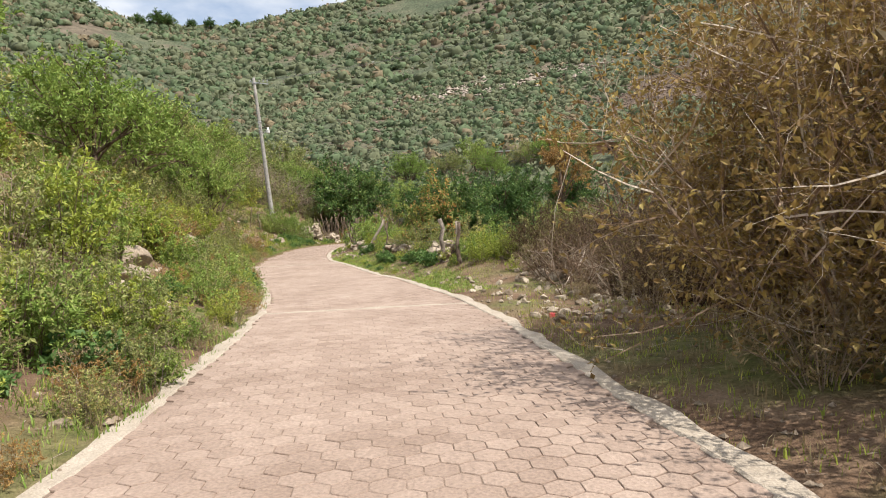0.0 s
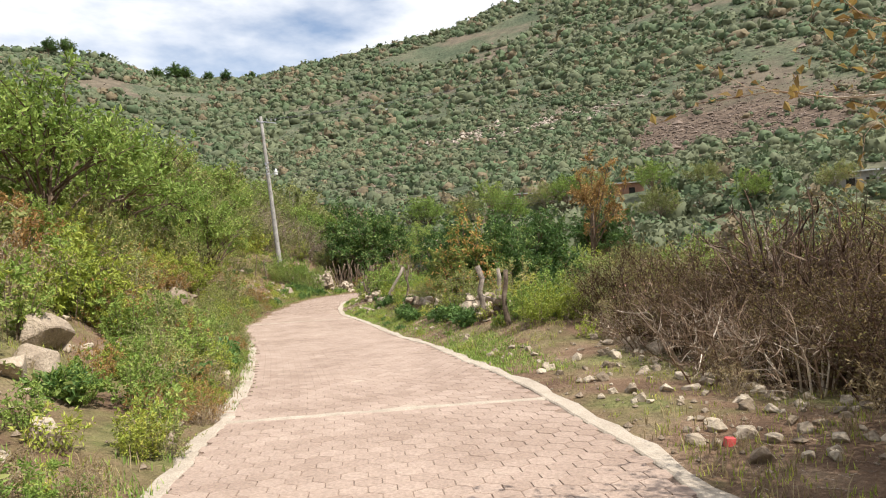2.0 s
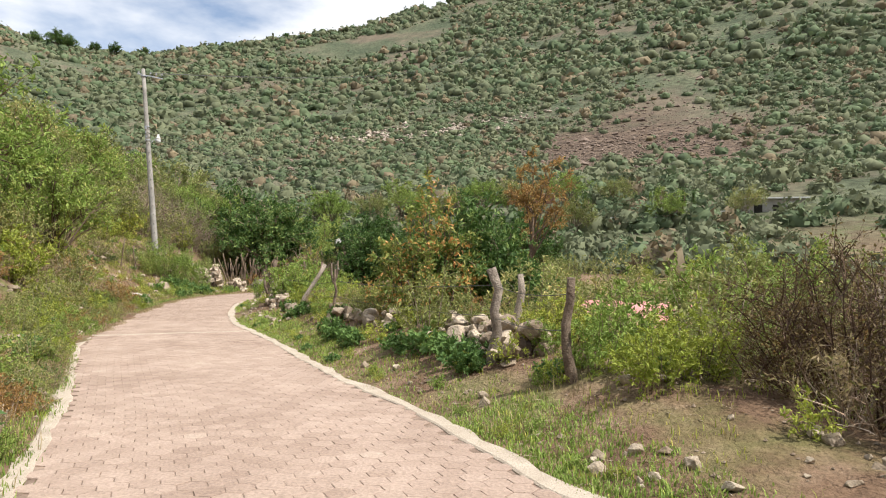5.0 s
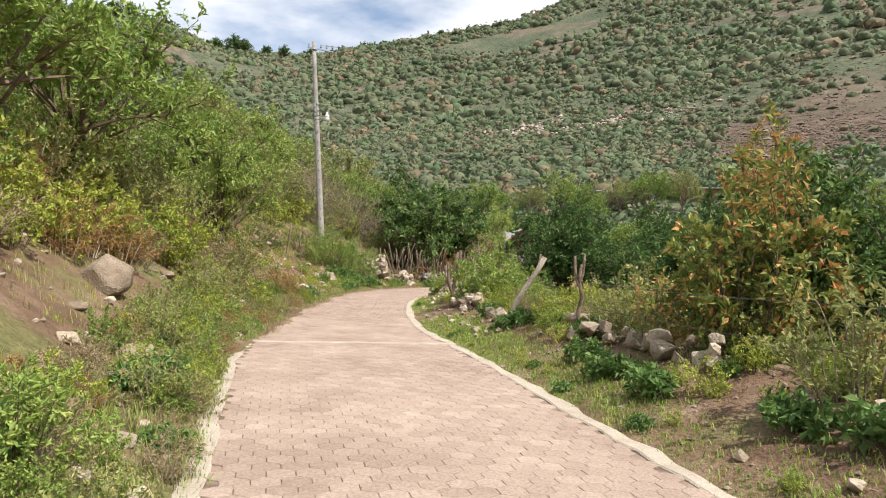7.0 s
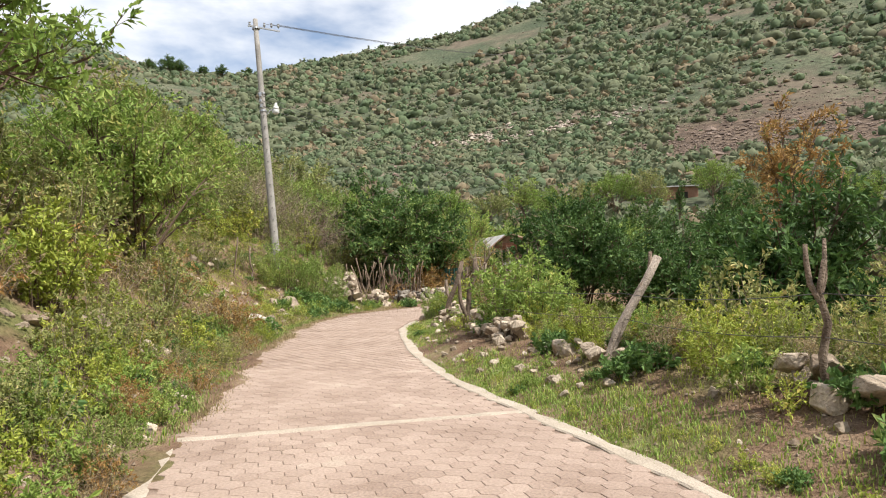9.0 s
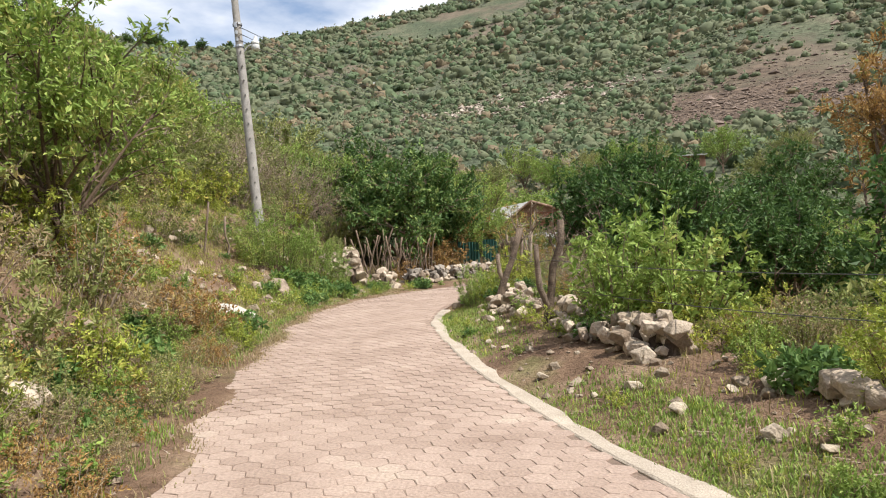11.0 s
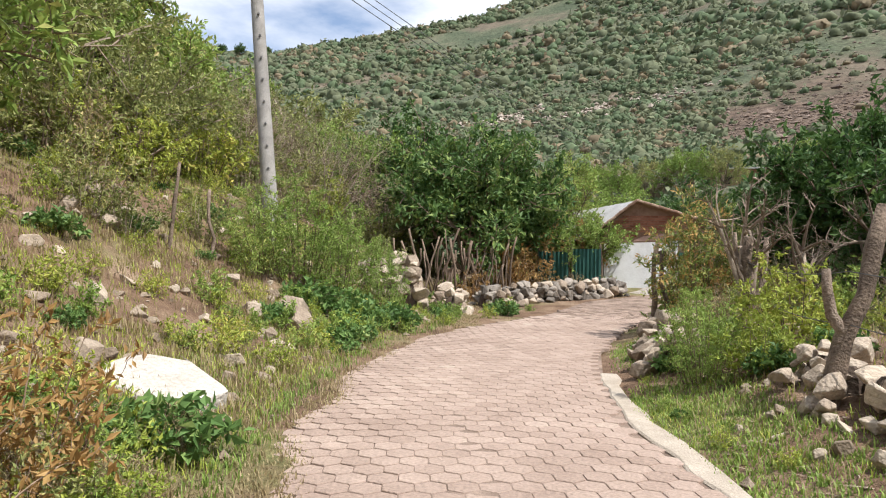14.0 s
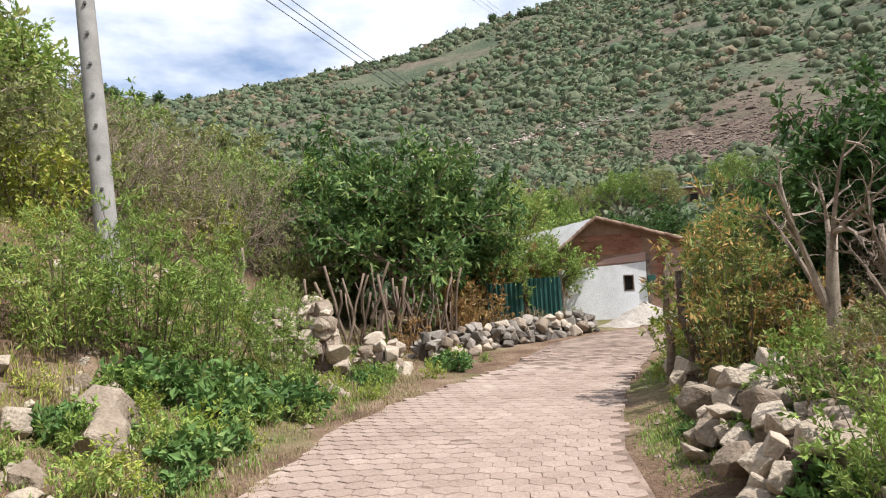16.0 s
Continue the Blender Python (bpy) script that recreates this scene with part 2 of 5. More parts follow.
def ground_material():
    m = bpy.data.materials.new("hillside_soil_and_grass")
    m.use_nodes = True
    n, l = m.node_tree.nodes, m.node_tree.links
    b = n["Principled BSDF"]
    b.inputs["Roughness"].default_value = 0.95
    b.inputs["Specular IOR Level"].default_value = 0.1
    pos = n.new("ShaderNodeNewGeometry").outputs["Position"]

    def nz(scale, detail=6.0):
        k = n.new("ShaderNodeTexNoise")
        k.inputs["Scale"].default_value, k.inputs["Detail"].default_value, k.inputs["Roughness"].default_value = scale, detail, 0.6
        l.new(pos, k.inputs["Vector"])
        return k.outputs["Fac"]

    def ramp(fac, *stops):
        k = n.new("ShaderNodeValToRGB")
        e = k.color_ramp.elements
        while len(e) < len(stops):
            e.new(0.5)
        for q, (p, c) in zip(e, stops):
            q.position, q.color = p, (*c, 1)
        l.new(fac, k.inputs[0])
        return k.outputs[0]

    def mixc(fac, a, c, kind="MIX"):
        k = n.new("ShaderNodeMixRGB")
        k.blend_type = kind
        if isinstance(fac, float):
            k.inputs[0].default_value = fac
        else:
            l.new(fac, k.inputs[0])
        l.new(a, k.inputs[1])
        l.new(c, k.inputs[2])
        return k.outputs[0]

    soil = ramp(nz(1.3), (0.3, (0.115, 0.072, 0.048)), (0.5, (0.195, 0.126, 0.082)), (0.7, (0.31, 0.225, 0.152)))
    grass = ramp(nz(7.0), (0.3, (0.10, 0.115, 0.04)), (0.55, (0.19, 0.185, 0.075)), (0.75, (0.29, 0.25, 0.13)))
    near = mixc(ramp(nz(0.45), (0.50, (0, 0, 0)), (0.64, (1, 1, 1))), soil, grass)
    # The far slope's greens carry a bluish grey for haze in their colour.
    slope_g = ramp(nz(0.05), (0.35, (0.066, 0.082, 0.05)), (0.5, (0.092, 0.104, 0.064)), (0.66, (0.128, 0.128, 0.083)))
    slope_b = ramp(nz(0.22), (0.4, (0.11, 0.09, 0.066)), (0.7, (0.20, 0.165, 0.12)))
    slope_g = mixc(0.75, slope_g, ramp(nz(0.8, 4.0), (0.38, (0.25, 0.25, 0.25)), (0.62, (0.72, 0.72, 0.72))), "OVERLAY")
    slope = mixc(ramp(nz(0.021, 8.0), (0.50, (0, 0, 0)), (0.60, (1, 1, 1))), slope_g, slope_b)
    off = n.new("ShaderNodeVectorMath")
    off.operation = "SUBTRACT"
    off.inputs[1].default_value = (46, 166, 33)
    l.new(pos, off.inputs[0])
    lng = n.new("ShaderNodeVectorMath")
    lng.operation = "LENGTH"
    l.new(off.outputs[0], lng.inputs[0])
    wob = n.new("ShaderNodeMath")
    wob.operation = "MULTIPLY_ADD"
    wob.inputs[1].default_value = 45.0
    l.new(nz(0.06), wob.inputs[0])
    l.new(lng.outputs["Value"], wob.inputs[2])
    rub = n.new("ShaderNodeMapRange")
    rub.inputs["From Min"].default_value, rub.inputs["From Max"].default_value = 66.0, 44.0
    l.new(wob.outputs[0], rub.inputs["Value"])
    scree = ramp(nz(0.5), (0.35, (0.06, 0.045, 0.034)), (0.5, (0.115, 0.083, 0.062)), (0.7, (0.18, 0.135, 0.10)))
    slope = mixc(rub.outputs[0], slope, scree)
    sep = n.new("ShaderNodeSeparateXYZ")
    l.new(pos, sep.inputs[0])
    far = n.new("ShaderNodeMapRange")
    far.inputs["From Min"].default_value, far.inputs["From Max"].default_value = 58.0, 90.0
    l.new(sep.outputs["Y"], far.inputs["Value"])
    col = mixc(far.outputs[0], near, slope)
    col = mixc(0.5, col, nz(38.0, 3.0), "OVERLAY")
    l.new(col, b.inputs["Base Color"])
    bp = n.new("ShaderNodeBump")
    bp.inputs["Strength"].default_value, bp.inputs["Distance"].default_value = 1.0, 0.07
    l.new(nz(16.0), bp.inputs["Height"])
    l.new(bp.outputs[0], b.inputs["Normal"])
    return m


M_GROUND = ground_material()


def make_ground():
    xs, ys = graded(-16, 14, 0.3, -1500, 1500), graded(0, 60, 0.3, -900, 1700)
    gx, gy = np.meshgrid(xs, ys)
    gz = land(gx, gy)
    v = np.stack([gx.ravel(), gy.ravel(), gz.ravel()], 1)
    w = len(xs)
    i = (np.arange(len(ys) - 1)[:, None] * w + np.arange(w - 1)[None]).ravel()
    f = np.stack([i, i + 1, i + w + 1, i + w], 1)
    me = bpy.data.meshes.new("ground")
    me.from_pydata(v.tolist(), [], f.tolist())
    me.materials.append(M_GROUND)
    me.polygons.foreach_set("use_smooth", [True] * len(me.polygons))
    return tagged(new("ground", me), "hillside of reddish soil, stones and patchy dry grass", "ground", kind="structure")


make_ground()


# ---- road ----
def edge_l(y):
    return float(np.interp(y, LY, LX))


def edge_r(y):
    return float(np.interp(y, RY, RX))


def strip(name, points, width, height, material, parent=None, wob=0.02, seed=0, label="", joints=None):
    """A low concrete strip along points; width to its outer side, with uneven edges."""
    r = random.Random(seed)
    b = Build()
    n = len(points)
    for i, (p, q) in enumerate(points):
        ju, jv, jz = r.uniform(-wob, wob), r.uniform(-wob, wob) * 1.8, r.uniform(-0.006, 0.006)
        a, c = p + q * ju, p + q * (width + jv)
        z0 = road_z(p.y)
        h = height + jz
        for u, z in ((a, -0.12), (a + q * 0.002, h - 0.012), (a + q * 0.018, h), (c - q * 0.025, h), (c, h - 0.02), (c + q * 0.01, -0.12)):
            b.v.append((u.x, u.y, float(z0) + z))
        if i:
            for k in range(5):
                o = (i - 1) * 6 + k
                b.f.append((o, o + 1, o + 7, o + 6))
                b.m.append(0)
    b.f += [(0, 1, 2, 3, 4, 5), tuple((n - 1) * 6 + k for k in (5, 4, 3, 2, 1, 0))]
    b.m += [0, 0]
    ob = new(name, b.mesh(name, material))
    ob.parent = parent
    return ob


def edge_points(xs, ys, y0, y1, side, step=0.3):
    pts = []
    k = np.arange(y0, y1, step)
    for y in k:
        x0, x1 = np.interp([y - 0.2, y + 0.2], ys, xs)
        d = Vector((x1 - x0, 0.4, 0)).normalized()
        pts.append((Vector((float(np.interp(y, ys, xs)), float(y), 0)), Vector((d.y, -d.x, 0)) * side))
    return pts


road = tagged(new("road"), "footpath paved with pinkish hexagonal concrete pavers", "road", kind="structure")


def road_bed():
    b = Build()
    ys = np.arange(-6, 54.4, 0.4)
    for i, y in enumerate(ys):
        z = float(road_z(y)) - 0.012
        b.v += [(edge_l(y) - 0.02, float(y), z), ((edge_l(y) + edge_r(y)) / 2, float(y), z + 0.01), (edge_r(y) + 0.02, float(y), z)]
        if i:
            o = 3 * i
            b.f += [(o - 3, o - 2, o + 1, o), (o - 2, o - 1, o + 2, o + 1)]
            b.m += [0, 0]
    part("joint_bed", b, M_JOINT, road, "brown sand in the joints")


road_bed()
tagged(strip("kerb", edge_points(RX, RY, -6, 40.6, 1), 0.19, 0.008, M_KERB, wob=0.025, seed=1), "worn pale concrete edging strip along the pavers", "kerb", "edging strips", "structure")
tagged(strip("kerb", edge_points(LX, LY, -6, 27.5, -1), 0.17, 0.006, M_KERB, wob=0.03, seed=3), "worn pale concrete edging strip, crumbling beside weeds", "kerb", "edging strips", "structure")


# ---- plants ----
def bez(a, b, c, n):
    return [a * (1 - t) ** 2 + b * 2 * t * (1 - t) + c * t * t for t in [i / n for i in range(n + 1)]]


def plant(name, seed, h, r, stems, twigs, leaves, ll, lw, leafm, twigm, trunk=0.0, sub=0, thick=0.02, low=0.15, arch=0.25, stiff=0.5, start=0.35, leafname="foliage", sides=4, sub0=0.35, root=0.16, wild=0.55):
    """A shrub or tree of height h and radius r: stems that fan out (from a trunk if given), branches (sub), twigs and single leaves."""
    g = random.Random(seed)
    wood, green, bole = Build(), Build(), Build()
    axis = []
    if trunk:
        lean = Vector((g.uniform(-0.12, 0.12), g.uniform(-0.12, 0.12), 0)) * h
        tp = bez(Vector((0, 0, -0.15)), Vector((lean.x * 0.1, lean.y * 0.1, trunk * 0.5)), Vector((lean.x, lean.y, trunk)), 5)
        bole.tube(tp, [thick * (2.4 - 0.22 * i) for i in range(6)], 7)
        axis = tp
    ends = []
    for i in range(stems):
        a = 2.399963 * i + g.uniform(-0.5, 0.5)
        u = math.sqrt((i + 0.5) / stems)
        tip = Vector((math.cos(a) * r * u * g.uniform(0.75, 1.05), math.sin(a) * r * u * g.uniform(0.75, 1.05), h * (low + (1 - low) * math.sqrt(max(0.0, 1 - (u * 0.96) ** 2))) * g.uniform(0.72, 1.04)))
        b0 = axis[g.randint(2, 5)] if axis else Vector((math.cos(a) * r * root * u, math.sin(a) * r * root * u, -0.06))
        mid = b0.lerp(tip, 0.5) + Vector((g.gauss(0, 0.08) * r, g.gauss(0, 0.08) * r, arch * h * g.uniform(0.4, 1.1)))
        pts = bez(b0, mid, tip, 5)
        wood.tube(pts, [thick * (1 - 0.16 * k) * g.uniform(0.8, 1.1) for k in range(6)], sides)
        ends.append((pts, thick * 0.5, 1.0))
    if sub:
        more = []
        for pts, th, _ in ends:
            for k in range(sub):
                t = sub0 + (1 - sub0) * (k + g.random()) / sub
                p = pts[min(4, int(t * 5))].lerp(pts[min(5, int(t * 5) + 1)], t * 5 % 1 if t < 1 else 1)
                d = (pts[-1] - pts[0]).normalized() + rvec(g, 0.25) * wild
                ln = g.uniform(0.22, 0.42) * r
                e = p + d.normalized() * ln
                q = bez(p, p.lerp(e, 0.5) + rvec(g) * ln * 0.12, e, 3)
                wood.tube(q, [th, th * 0.75, th * 0.5, th * 0.3], 3)
                more.append((q, th * 0.4, 0.6))
        ends += more
        ends = [x for x in ends if x[2] < 1]
    for pts, th, sc in ends:
        n = len(pts) - 1
        whole = (pts[-1] - pts[0])
        for k in range(twigs):
            t = start + (1 - start) * (k + g.random()) / twigs
            i = min(n - 1, int(t * n))
            p = pts[i].lerp(pts[i + 1], t * n - i)
            d = (whole.normalized() * stiff + rvec(g, 0.2) * (wild + 0.05)).normalized()
            ln = g.uniform(0.14, 0.30) * r * (1.25 - 0.5 * t) * (0.75 + 0.25 * sc)
            e = p + d * ln
            q = [p, p.lerp(e, 0.5) + rvec(g) * ln * 0.1, e]
            wood.tube(q, [th * 0.6, th * 0.42, th * 0.2], 3)
            for j in range(leaves):
                s = 0.1 + 0.9 * (j + g.random()) / leaves
                lp = (q[0].lerp(q[1], s * 2) if s < 0.5 else q[1].lerp(q[2], s * 2 - 1)) + rvec(g) * ll * 0.2
                ld = (d * 0.5 + rvec(g, 0.1) * 0.55)
                z = g.uniform(0.65, 1.25)
                green.leaf(lp, ld, rvec(g, 1.2), ll * z, lw * z)
    ob = new(name)
    if bole.v:
        part("trunk", bole, twigm, ob, smooth_shade=True)
    part("branchwork", wood, twigm, ob)
    if green.v:
        part(leafname, green, leafm, ob)
    ob["fresh"] = 1
    return ob


PLANTS = {}


def place(kind, x, y, size=1.0, turn=None, tall=1.0, sink=0.03, z=None, rng=random):
    """Puts a plant of that kind on the ground; the first use takes the built one, later uses copy it."""
    if math.hypot(x + 7.6, y - 37.75) < 0.95:
        return None  # the flat boulder lies here
    make, label, category, group, count = KINDS[kind]
    pool = PLANTS.setdefault(kind, [])
    turn = rng.uniform(0, 360) if turn is None else turn
    zz = (land1(x, y) if z is None else z) - sink
    m = pose(x, y, zz, rng.uniform(-5, 5), rng.uniform(-5, 5), turn) @ Matrix.Diagonal((size, size, size * tall, 1))
    if len(pool) < count:
        ob = make(len(pool) + 11)
        del ob["fresh"]
        tagged(ob, label, category, group)
        pool.append(ob)
    else:
        ob = copy_thing(rng.choice(pool), Matrix())
    ob.matrix_basis = m
    return ob


KINDS = {
    "lime": (lambda s: plant("bush", s, 1.3, 0.85, 17, 8, 13, 0.085, 0.038, M_LIME, M_TWIG, thick=0.009, arch=0.22, start=0.08, low=0.06, root=0.35, wild=0.8), "leafy yellow-green roadside shrub on the stony bank", "bush", "yellow-green bushes", 3),
    "green": (lambda s: plant("shrub", s + 20, 1.2, 0.8, 16, 8, 13, 0.08, 0.036, M_GREEN, M_TWIG, thick=0.009, arch=0.22, start=0.08, low=0.06, root=0.35, wild=0.8), "bushy fresh green shrub growing beside the paved path", "shrub", "bank shrubs", 3),
    "olive": (lambda s: plant("scrub_bush", s + 40, 1.5, 1.1, 18, 8, 11, 0.09, 0.04, M_OLIVE, M_DRYTWIG, thick=0.011, arch=0.25, start=0.1, low=0.06, root=0.35, wild=0.85), "dusty olive-green shrub on the dry hillside", "bush", "olive bushes", 3),
    "rust": (lambda s: plant("dry_shrub", s + 60, 1.0, 0.8, 16, 8, 10, 0.07, 0.028, M_RUST, M_THORN, thick=0.008, arch=0.3, start=0.08, low=0.06, root=0.35, wild=0.85), "dry rust-orange shrub with withered leaves", "shrub", "dry shrubs", 2),
    "straw": (lambda s: plant("dry_bush", s + 80, 0.95, 0.75, 20, 7, 7, 0.075, 0.02, M_STRAW, M_DRYTWIG, thick=0.008, arch=0.35, start=0.15), "withered straw-coloured bush with thin tangled stems", "dry bush", "dry shrubs", 2),
    "brush": (lambda s: plant("brushwood", s + 100, 2.6, 2.4, 34, 12, 1, 0.06, 0.02, M_STRAW, M_DRYTWIG, sub=4, thick=0.016, arch=0.35, start=0.05), "leafless grey-brown thicket of dry tangled brushwood", "brushwood", "dry thickets", 2),
    "thicket": (lambda s: plant("thorn_bush", s + 120, 2.2, 2.0, 48, 9, 2, 0.06, 0.034, M_DUSKLEAF, M_DARKTHORN, sub=8, thick=0.022, arch=0.3, start=0.1, wild=1.0, root=0.4, sub0=0.15), "reddish-brown thorn bush, mostly bare, with few leaves", "thorn bush", "thorn bushes", 2),
    "broad": (lambda s: plant("tree", s + 140, 4.2, 2.4, 24, 6, 14, 0.175, 0.082, M_DARK, M_TWIG, trunk=1.1, sub=6, thick=0.045, arch=0.06, low=0.12, start=0.1, wild=0.75, leafname="crown"), "dense dark-green broadleaf tree with a short trunk", "tree", "garden trees", 3),
    "light": (lambda s: plant("tree", s + 160, 4.0, 2.5, 18, 6, 11, 0.16, 0.066, M_GREEN, M_TWIG, trunk=1.4, sub=6, thick=0.045, arch=0.1, low=0.25, leafname="crown"), "bright green small-leaved tree with a spreading crown", "tree", "hillside trees", 3),
    "dusty": (lambda s: plant("tree", s + 180, 3.4, 2.3, 18, 6, 10, 0.14, 0.06, M_OLIVE, M_DRYTWIG, trunk=1.0, sub=6, thick=0.04, arch=0.12, low=0.2, leafname="crown"), "low olive-green scrub tree on the hillside", "tree", "hillside trees", 3),
    "orange": (lambda s: plant("tree", s + 200, 9.4, 1.9, 13, 6, 9, 0.2, 0.07, M_RUST, M_TWIG, trunk=6.0, sub=5, thick=0.06, arch=0.03, low=0.62, leafname="crown"), "tall tree with withering orange-brown foliage", "tree", "", 1),
    "feather": (lambda s: plant("broom_shrub", s + 220, 2.1, 1.0, 24, 11, 16, 0.10, 0.022, M_GREEN, M_TWIG, thick=0.009, arch=0.22, start=0.05, low=0.06, root=0.4, wild=0.7), "feathery green shrub with narrow leaves on the bank", "shrub", "feathery shrubs", 2),
    "herb": (lambda s: plant("herb_patch", s + 240, 0.34, 0.42, 14, 5, 7, 0.09, 0.055, M_HERB, M_TWIG, thick=0.004, arch=0.2, start=0.3), "low patch of dark-green broad-leaved herbs", "herbs", "low herbs", 2),
    "weed": (lambda s: plant("weed", s + 260, 0.42, 0.3, 11, 5, 8, 0.06, 0.024, M_GREEN, M_TWIG, thick=0.004, arch=0.2, start=0.2), "small green weed rooted among stones", "weed", "weeds", 2),
    "lweed": (lambda s: plant("dry_weed", s + 280, 0.4, 0.32, 11, 5, 7, 0.055, 0.022, M_LIME, M_DRYTWIG, thick=0.004, arch=0.25, start=0.2), "small yellowing weed on dry soil", "weed", "dry weeds", 2),
    "leafy": (lambda s: plant("leafy_bush", s + 340, 1.9, 1.15, 16, 7, 11, 0.13, 0.058, M_LEAFY, M_TWIG, thick=0.014, arch=0.2, start=0.1, low=0.1, root=0.35, wild=0.8), "broad-leaved bush, green turning orange at the tips", "bush", "broad-leaved bushes", 3),
    "freshleaf": (lambda s: plant("leafy_bush", s + 480, 1.9, 1.15, 18, 7, 12, 0.13, 0.06, M_GREEN, M_TWIG, thick=0.014, arch=0.2, start=0.1, low=0.1, root=0.35, wild=0.8), "fresh green broad-leaved bush behind the stones", "bush", "broad-leaved bushes", 2),
    "turning": (lambda s: plant("broom_shrub", s + 400, 2.3, 0.95, 24, 11, 16, 0.10, 0.026, M_TURN, M_TWIG, thick=0.010, arch=0.2, start=0.05, low=0.06, root=0.35, wild=0.7), "tall feathery shrub, yellow-green turning orange", "shrub", "feathery shrubs", 2),
    "leaftree": (lambda s: plant("small_tree", s + 420, 2.7, 1.45, 24, 7, 10, 0.13, 0.06, M_LEAFY, M_TWIG, sub=3, thick=0.022, arch=0.16, start=0.05, low=0.08, root=0.3, wild=0.8, sub0=0.15), "bushy small tree with leaves turning orange", "tree", "", 1),
    "snag": (lambda s: plant("dead_tree", s + 360, 2.0, 0.8, 7, 5, 0, 0.1, 0.05, M_OLIVE, M_DRYTWIG, trunk=1.1, sub=4, thick=0.03, arch=0.1, low=0.4, sides=6), "bare grey dead tree with broken branches", "dead tree", "dead trees", 2),
    "tangle": (lambda s: plant("brushwood", s + 460, 0.85, 1.25, 30, 8, 0, 0.1, 0.05, M_OLIVE, M_THORN, sub=5, thick=0.016, arch=0.5, start=0.1, low=0.05, wild=1.1, sub0=0.1, root=0.6), "low tangle of reddish dead branches on bare soil", "brushwood", "dead branches", 2),
    "bare": (lambda s: plant("bare_shrub", s + 440, 2.3, 1.0, 16, 5, 0, 0.1, 0.05, M_OLIVE, M_DARKTHORN, sub=3, thick=0.028, arch=0.02, low=0.3, sides=5, stiff=0.9, wild=0.5, root=0.3), "leafless dark shrub with upright thorny stems", "dead shrub", "dead shrubs", 2),
    "sapling": (lambda s: plant("sapling", s + 320, 3.4, 1.1, 8, 5, 4, 0.09, 0.04, M_GREEN, M_DRYTWIG, trunk=1.9, thick=0.022, arch=0.05, low=0.35, start=0.4, leafname="crown"), "thin pale-barked sapling with few leaves", "sapling", "saplings", 2),
    "cypress": (lambda s: plant("cypress", s + 300, 7.0, 0.6, 26, 7, 10, 0.2, 0.07, M_DARK, M_TWIG, trunk=4.5, thick=0.05, arch=0.02, low=0.1, stiff=1.2, leafname="crown"), "slim dark cypress among distant houses", "tree", "cypresses", 1),
}

PR = random.Random(5)
M_LEAFY = mat("turning_leaf", (0.16, 0.22, 0.05), (0.37, 0.36, 0.10), rough=0.6, scale=0.9, bump=0, fine=25, rand=0.2, island=0.8, trans=0.3, c3=(0.62, 0.33, 0.12), spread=0.42)
M_THORNLEAF = leafmat("thorn_bush_leaf", (0.24, 0.155, 0.055), (0.42, 0.32, 0.10), (0.46, 0.48, 0.12))
M_HERB = leafmat("herb_leaf", (0.08, 0.155, 0.042), (0.18, 0.29, 0.08), (0.32, 0.38, 0.12))
M_TURN = mat("feathery_turning_leaf", (0.15, 0.21, 0.05), (0.34, 0.36, 0.10), rough=0.6, scale=0.9, bump=0, fine=25, rand=0.2, island=0.8, trans=0.3, c3=(0.54, 0.34, 0.12), spread=0.55)
M_DUSKLEAF = leafmat("dull_thicket_leaf", (0.10, 0.07, 0.03), (0.20, 0.15, 0.055), (0.25, 0.26, 0.07))
# the big thorn bush that leans over the path, and its neighbours
big = plant("thorn_bush", 7, 3.7, 2.9, 100, 10, 7, 0.06, 0.034, M_THORNLEAF, M_THORN, sub=12, thick=0.019, arch=0.16, start=0.03, low=0.06, sides=4, sub0=0.08, root=0.5, wild=1.0)
del big["fresh"]
tagged(big, "big tangled thorn bush, brown twigs with sparse yellow-green leaves", "thorn bush", "thorn bushes")
big.matrix_basis = pose(9.2, 9.8, land1(9.2, 9.8) - 0.05, 0, 0, 40)
for x, y, k, s in ((10.6, 6.4, "thicket", 1.5), (12.5, 9.5, "thicket", 1.7), (8.4, 14.7, "thicket", 0.75), (7.6, 15.9, "thicket", 0.62), (7.1, 17.1, "thicket", 0.62), (6.5, 18.5, "thicket", 0.6), (8.6, 16.4, "thicket", 0.95), (10.6, 15.2, "thicket", 1.0), (8.4, 18.4, "thicket", 0.85), (9.6, 20.6, "thicket", 0.85), (11.6, 20.5, "thicket", 1.15), (7.5, 14.6, "thicket", 0.45), (6.8, 16.4, "thicket", 0.42),
                   (6.0, 18.0, "straw", 0.7), (7.2, 20.3, "rust", 1.1), (7.6, 8.6, "straw", 0.8), (7.3, 12.4, "straw", 0.7), (7.7, 13.2, "thicket", 0.5), (10.5, 24, "thicket", 1.0), (12.8, 24, "olive", 1.7), (5.3, 18.9, "lime", 0.55), (5.9, 19.9, "olive", 0.8), (6.8, 15.0, "straw", 0.5), (6.6, 14.2, "straw", 0.4)):
    place(k, x, y, s, rng=PR)
for x, y, s in ((7.7, 15.8, 1.0), (8.3, 16.7, 1.05), (8.0, 14.9, 0.9), (8.9, 15.6, 1.1), (7.3, 16.6, 0.8), (9.6, 17.2, 1.0)):
    place("bare", x, y, s, rng=PR)
for x, y, s in ((6.95, 15.2, 0.9), (6.7, 16.7, 0.85), (7.5, 14.2, 0.8), (6.5, 17.9, 0.7), (7.4, 16.0, 1.1)):
    place("tangle", x, y, s, rng=PR)
